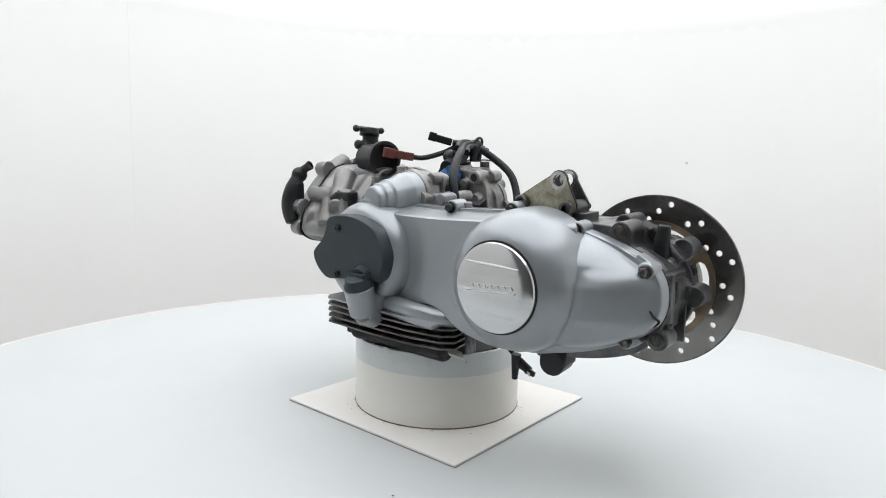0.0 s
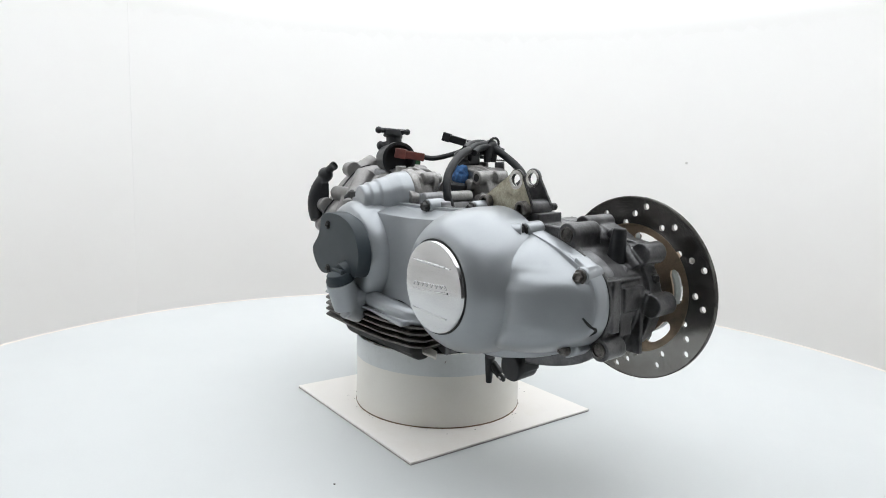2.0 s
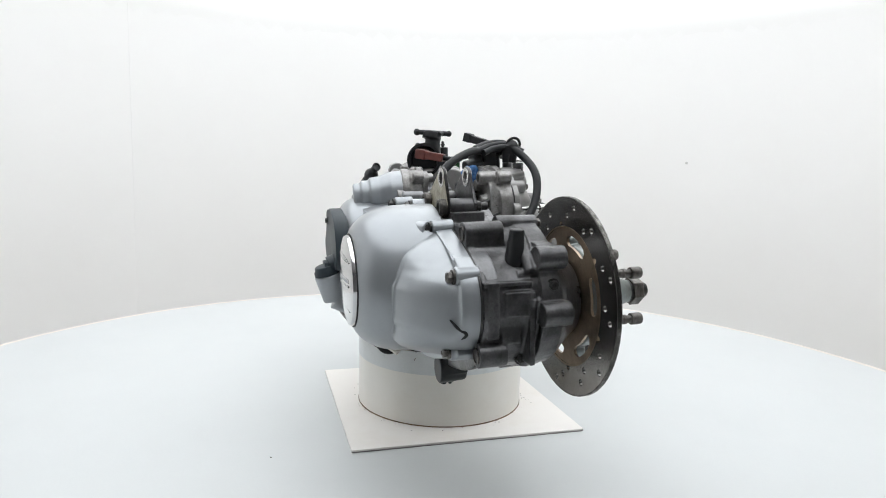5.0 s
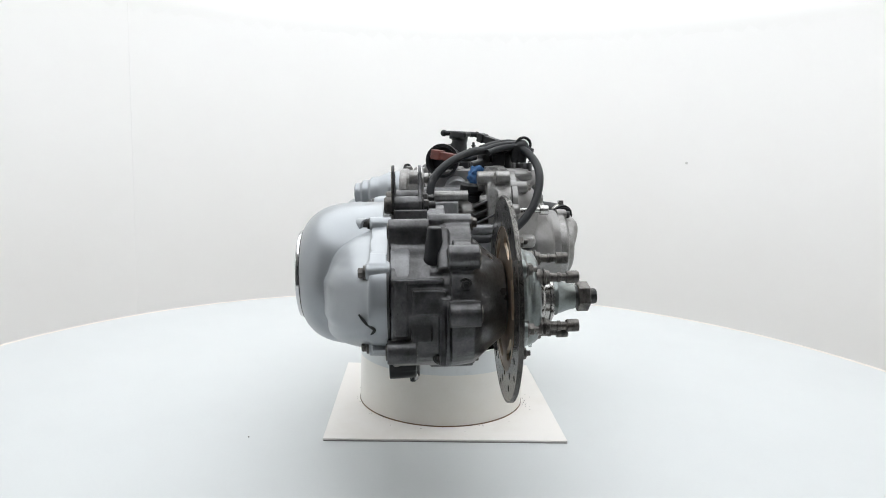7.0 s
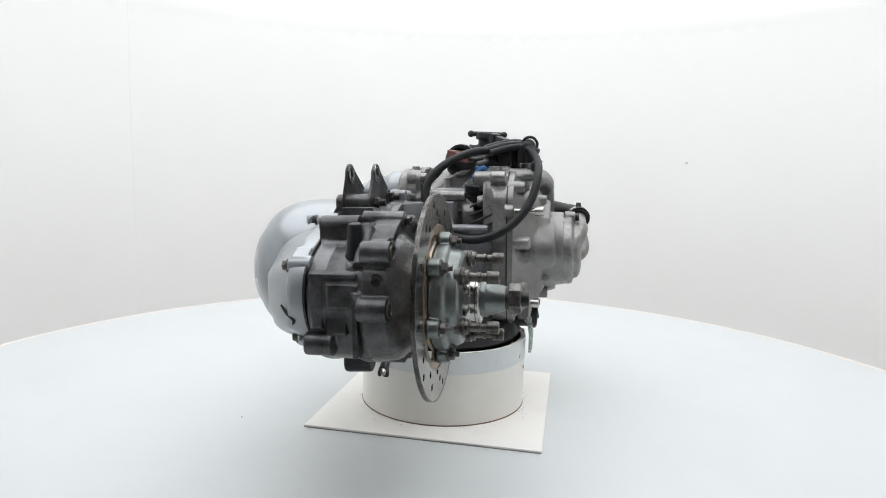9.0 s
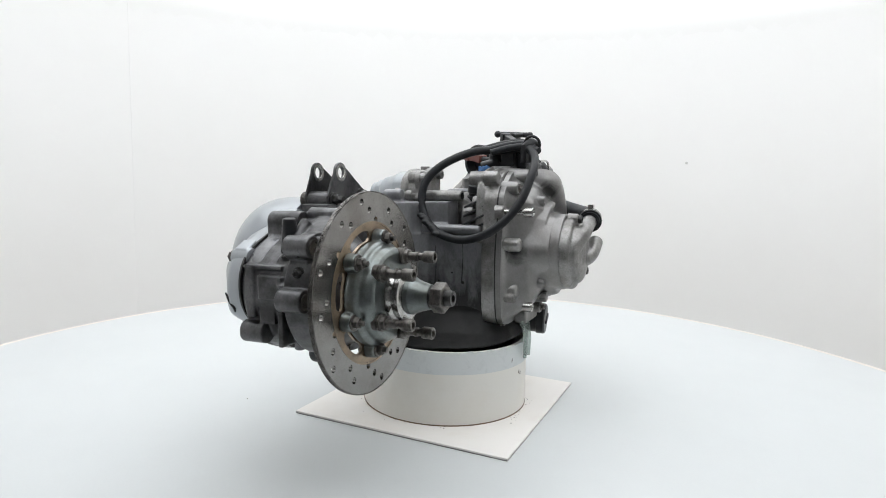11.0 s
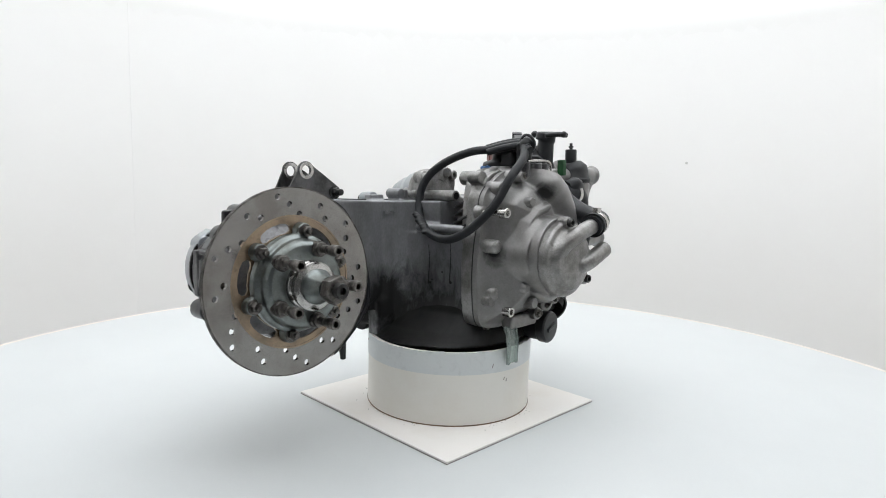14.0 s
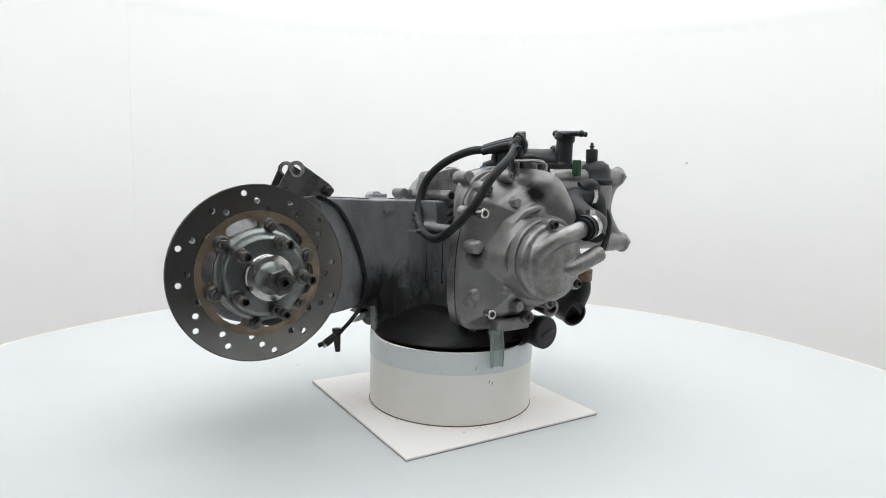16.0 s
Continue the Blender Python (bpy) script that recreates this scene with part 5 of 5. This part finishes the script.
def harness(engine):
    bm = bmesh.new()
    loop = [(-0.0364, 0.1225, 0.3965), (-0.0374, 0.089, 0.3917), (-0.0097, 0.0491, 0.3901), (0.0133, 0.006, 0.3707), (0.029, -0.018, 0.3413), (0.042, -0.0144, 0.3001),
            (0.05, 0.0132, 0.2708), (0.0564, 0.058, 0.2619), (0.0583, 0.1019, 0.2766), (0.0425, 0.1335, 0.3101), (0.0214, 0.1462, 0.3496), (-0.0118, 0.1426, 0.3774)]
    sweep(bm, loop, 0.0062, 16, 8, ring=True)
    hose = part("looped_cable", bm, RUBBER, engine, "thick black sleeved cable in a wide loop")
    rng = random.Random(3)
    bm = bmesh.new()
    for i in range(9):
        s = i / 8
        p = Vector((0.043 + 0.007 * s, -0.0144 + 0.026 * s, 0.296 - 0.026 * s))
        ball(bm, p + Vector((0.003, rng.uniform(-0.002, 0.002), 0)), 0.0062 + rng.uniform(0, 0.0016), (1, 1.1, 0.6), 2)
    part("tape_wrap", bm, BLACK, hose, "crumpled black tape wrapping", cast=0.0012, soft=1)
    # ring clip and plug on top
    bm = bmesh.new()
    sweep(bm, [(-0.037 + 0.0035 * math.sin(a), 0.131 + 0.0115 * math.cos(a), 0.4 + 0.0115 * math.sin(a)) for a in (2 * math.pi * i / 10 for i in range(10))], 0.0022, 8, 4, ring=True)
    rod(bm, (-0.037, 0.128, 0.372), (-0.037, 0.13, 0.394), 0.0075, 0.009, 16)
    part("cable_clip", bm, BLACK, engine, "black plastic cable clip")
    bm = bmesh.new()
    a, b = Vector((-0.0885, 0.0715, 0.4135)), Vector((-0.062, 0.094, 0.4035))
    q = (b - a).to_track_quat("X", "Z").to_matrix()
    m = (a + b) / 2
    box(bm, m - Vector((0.0165, 0.0062, 0.006)), m + Vector((0.0165, 0.0062, 0.006)), q)
    box(bm, a - Vector((0.005, 0.0074, 0.0072)), a + Vector((0.008, 0.0074, 0.0072)), q)
    sweep(bm, [b, (-0.052, 0.106, 0.401), (-0.04, 0.122, 0.398)], 0.0058, 12)
    part("black_connector", bm, BLACK, engine, "black wiring plug", bevel=0.0012)
    for o in ((0, 0, 0), (0.004, 0.006, -0.004), (-0.006, -0.004, 0.003)):
        bm = bmesh.new()
        sweep(bm, [(-0.02 + o[0], 0.066 + o[1], 0.392 + o[2]), (-0.035 + o[0], 0.09 + o[1], 0.399 + o[2]), (-0.04 + o[0], 0.118 + o[1], 0.401 + o[2]), (-0.03 + o[0], 0.138 + o[1], 0.393 + o[2])], 0.0052, 10)
        part("cable", bm, RUBBER, engine, "short black sleeved cable")
    bm = bmesh.new()
    box(bm, (-0.056, 0.082, 0.368), (-0.036, 0.102, 0.389))
    rod(bm, (-0.045, 0.078, 0.372), (-0.04, 0.05, 0.364), 0.01, 0.012, 16)
    ball(bm, (-0.048, 0.07, 0.381), 0.012)
    part("sensor_block", bm, BLACK, engine, "black sensor block under the cables", cast=0.0016, soft=2)
    bm = bmesh.new()
    sweep(bm, [(-0.012, 0.15, 0.3735), (-0.035, 0.148, 0.3745), (-0.06, 0.146, 0.3745), (-0.071, 0.146, 0.371), (-0.073, 0.147, 0.356)], 0.0018, 8)
    part("wire_bracket", bm, STEEL, engine, "bright bent wire bracket")
    bm = bmesh.new()
    sweep(bm, [(-0.05, 0.12, 0.38), (-0.075, 0.12, 0.381), (-0.098, 0.118, 0.37), (-0.112, 0.115, 0.345)], 0.003, 8)
    part("thin_cable", bm, RUBBER, engine, "thin black cable")
    for u, v in ((-0.025, 0.135), (-0.06, 0.13), (-0.09, 0.12)):
        bm = bmesh.new()
        rod(bm, (u, v, 0.352), (u, v, 0.372), 0.0085, 0.008, 18)
        part("stud_cap", bm, CAST_DARK, engine, "dark stud on the housing", bevel=0.001)
    bm = bmesh.new()
    rod(bm, (-0.06, 0.100, 0.396), (-0.036, 0.132, 0.392), 0.0095, 0.0115, 16)
    rod(bm, (-0.037, 0.12, 0.40), (-0.037, 0.118, 0.372), 0.008, 0.006, 14)
    rod(bm, (-0.055, 0.104, 0.392), (-0.058, 0.108, 0.362), 0.0095, 0.008, 14)
    ball(bm, (-0.04, 0.128, 0.397), 0.0125)
    part("cable_joint", bm, BLACK, engine, "black taped joint where the cables meet", cast=0.0014, soft=1)
    for k in range(5):
        bm = bmesh.new()
        spin(bm, (-0.0585 + 0.0045 * k, 0.102 + 0.006 * k, 0.3957 - 0.0007 * k), (0.6, 0.8, -0.1), [(0.0108, -0.0011), (0.0122, -0.0008), (0.0122, 0.0008), (0.0108, 0.0011)], 18)
        part("tape_turn", bm, RUBBER, engine)
    # blue rag stuffed into the port
    bm = bmesh.new()
    bmesh.ops.create_icosphere(bm, subdivisions=4, radius=0.0165)
    for v in bm.verts:
        k = noise.fractal(v.co * 90, 1.0, 2.0, 4)
        f = noise.noise(v.co * 210 + Vector((3, 1, 2)))
        v.co = v.co * (1 + 0.35 * k + 0.28 * abs(f)) * 1.0
        v.co.x *= 0.8
        v.co += Vector((-0.033, 0.06, 0.351))
    part("blue_rag", bm, BLUE, engine, "crumpled blue cloth stuffed in a port", sharp=60)
    bm = bmesh.new()
    spin(bm, (-0.033, 0.074, 0.346), (0.05, -1, 0.1), [(0.021, -0.01), (0.0215, 0.006), (0.017, 0.007), (0.016, -0.004)], 28)
    part("port_ring", bm, CAST_MID, engine, "cast port ring")
    # speed sensor lead down the case
    bm = bmesh.new()
    sweep(bm, [(0.215, -0.03, 0.312), (0.192, -0.045, 0.320), (0.16, -0.046, 0.303), (0.132, -0.046, 0.251), (0.118, -0.045, 0.19), (0.128, -0.045, 0.151), (0.162, -0.046, 0.115), (0.174, -0.047, 0.108)], 0.0032, 10)
    lead = part("sensor_lead", bm, RUBBER, engine, "thin black lead running down the case")
    bm = bmesh.new()
    rod(bm, (0.167, -0.0465, 0.1125), (0.184, -0.0475, 0.1015), 0.0055, 0.0062, 16)
    part("lead_plug", bm, BLACK, lead, "black plug with a metal tip")
    bm = bmesh.new()
    rod(bm, (0.184, -0.0475, 0.1015), (0.1885, -0.0478, 0.0985), 0.0048, 0.0048, 14)
    part("plug_tip", bm, STEEL, lead)
    bm = bmesh.new()
    rod(bm, (0.165, -0.05, 0.122), (0.163, -0.05, 0.086), 0.007, 0.004, 10)
    box(bm, (0.165, -0.052, 0.1), (0.195, -0.048, 0.107), pose(0, 0, 0, 0, 18, 0).to_3x3())
    part("cable_hook", bm, BLACK, engine, "black plastic cable hook below the case", bevel=0.0008)


def tape(engine):
    """Clear folded strip over the pipe's rim, and a white tag opposite."""
    bm = bmesh.new()
    for u0, u1 in ((0.0105, 0.0075), (-0.0105, -0.0075)):
        loft(bm, [[(u, v, w) for v, w in ((0.1325, 0.083), (0.1375, 0.083), (0.1395, 0.112), (0.1365, 0.133), (0.131, 0.139), (0.1265, 0.133), (0.131, 0.128), (0.1335, 0.11))] for u in (u0, u1)])
    loft(bm, [[(u, v, w) for v, w in ((0.133, 0.0835), (0.1342, 0.0835), (0.1358, 0.112), (0.1338, 0.131), (0.1305, 0.1365), (0.1295, 0.136), (0.1328, 0.130), (0.1346, 0.112))] for u in (0.008, -0.008)])
    part("plastic_strip", bm, TAPE, engine, "clear folded plastic strip over the pipe rim", bevel=0.0004)
    bm = bmesh.new()
    pts = [(0.080, -0.102), (0.099, -0.113), (0.116, -0.103), (0.104, -0.092)]
    loft(bm, [[(u, v, 0.1155 + 0.35 * (0.116 - u)) for u, v in pts], [(u, v, 0.1185 + 0.35 * (0.116 - u)) for u, v in pts]])
    part("white_tag", bm, PVC, engine, "white plastic tag tucked over the pipe rim", bevel=0.0006)


def scooter_engine():
    engine = tagged(new("scooter_engine"), "used scooter engine with silver belt cover, standing on a pipe", "engine")
    for build in (belt_cover, fins, crankcase, gear_case, shock_bracket, brake, flywheel_side, top_end, intake, breather, starter, harness, tape):
        build(engine)
    return engine


TOP, BOARD_OB, PIPE, DIRT, ENGINE = turntable(), board(), pipe_stand(), dust(), scooter_engine()


def motions():
    """Everything on the turntable goes round together."""
    turn = lambda t: -0.11824391 * t - 0.06962389 * (t / 16) ** 2 + 0.06728953 * (t / 16) ** 3
    lie = Matrix(((0.7822, 0.6224, -0.0266), (-0.6230, 0.7815, -0.0334), (0.0, 0.0428, 0.9991))).to_4x4()
    times = [0.5 * i for i in range(33)]
    spun = lambda t: Matrix.Rotation(turn(t), 4, "Z")
    walk(TOP, [(t, Matrix.Translation((-0.003, -0.048, 0)) @ spun(t)) for t in times])
    walk(BOARD_OB, [(t, spun(t) @ pose(-0.0102, 0.0008, 0, 0, 0, -38.95)) for t in times])
    walk(PIPE, [(t, spun(t) @ pose(PIPE_AT[0], PIPE_AT[1], 0)) for t in times])
    walk(DIRT, [(t, spun(t)) for t in times])
    walk(ENGINE, [(t, spun(t) @ Matrix.Translation((0, 0, 0.004)) @ lie) for t in times])


motions()
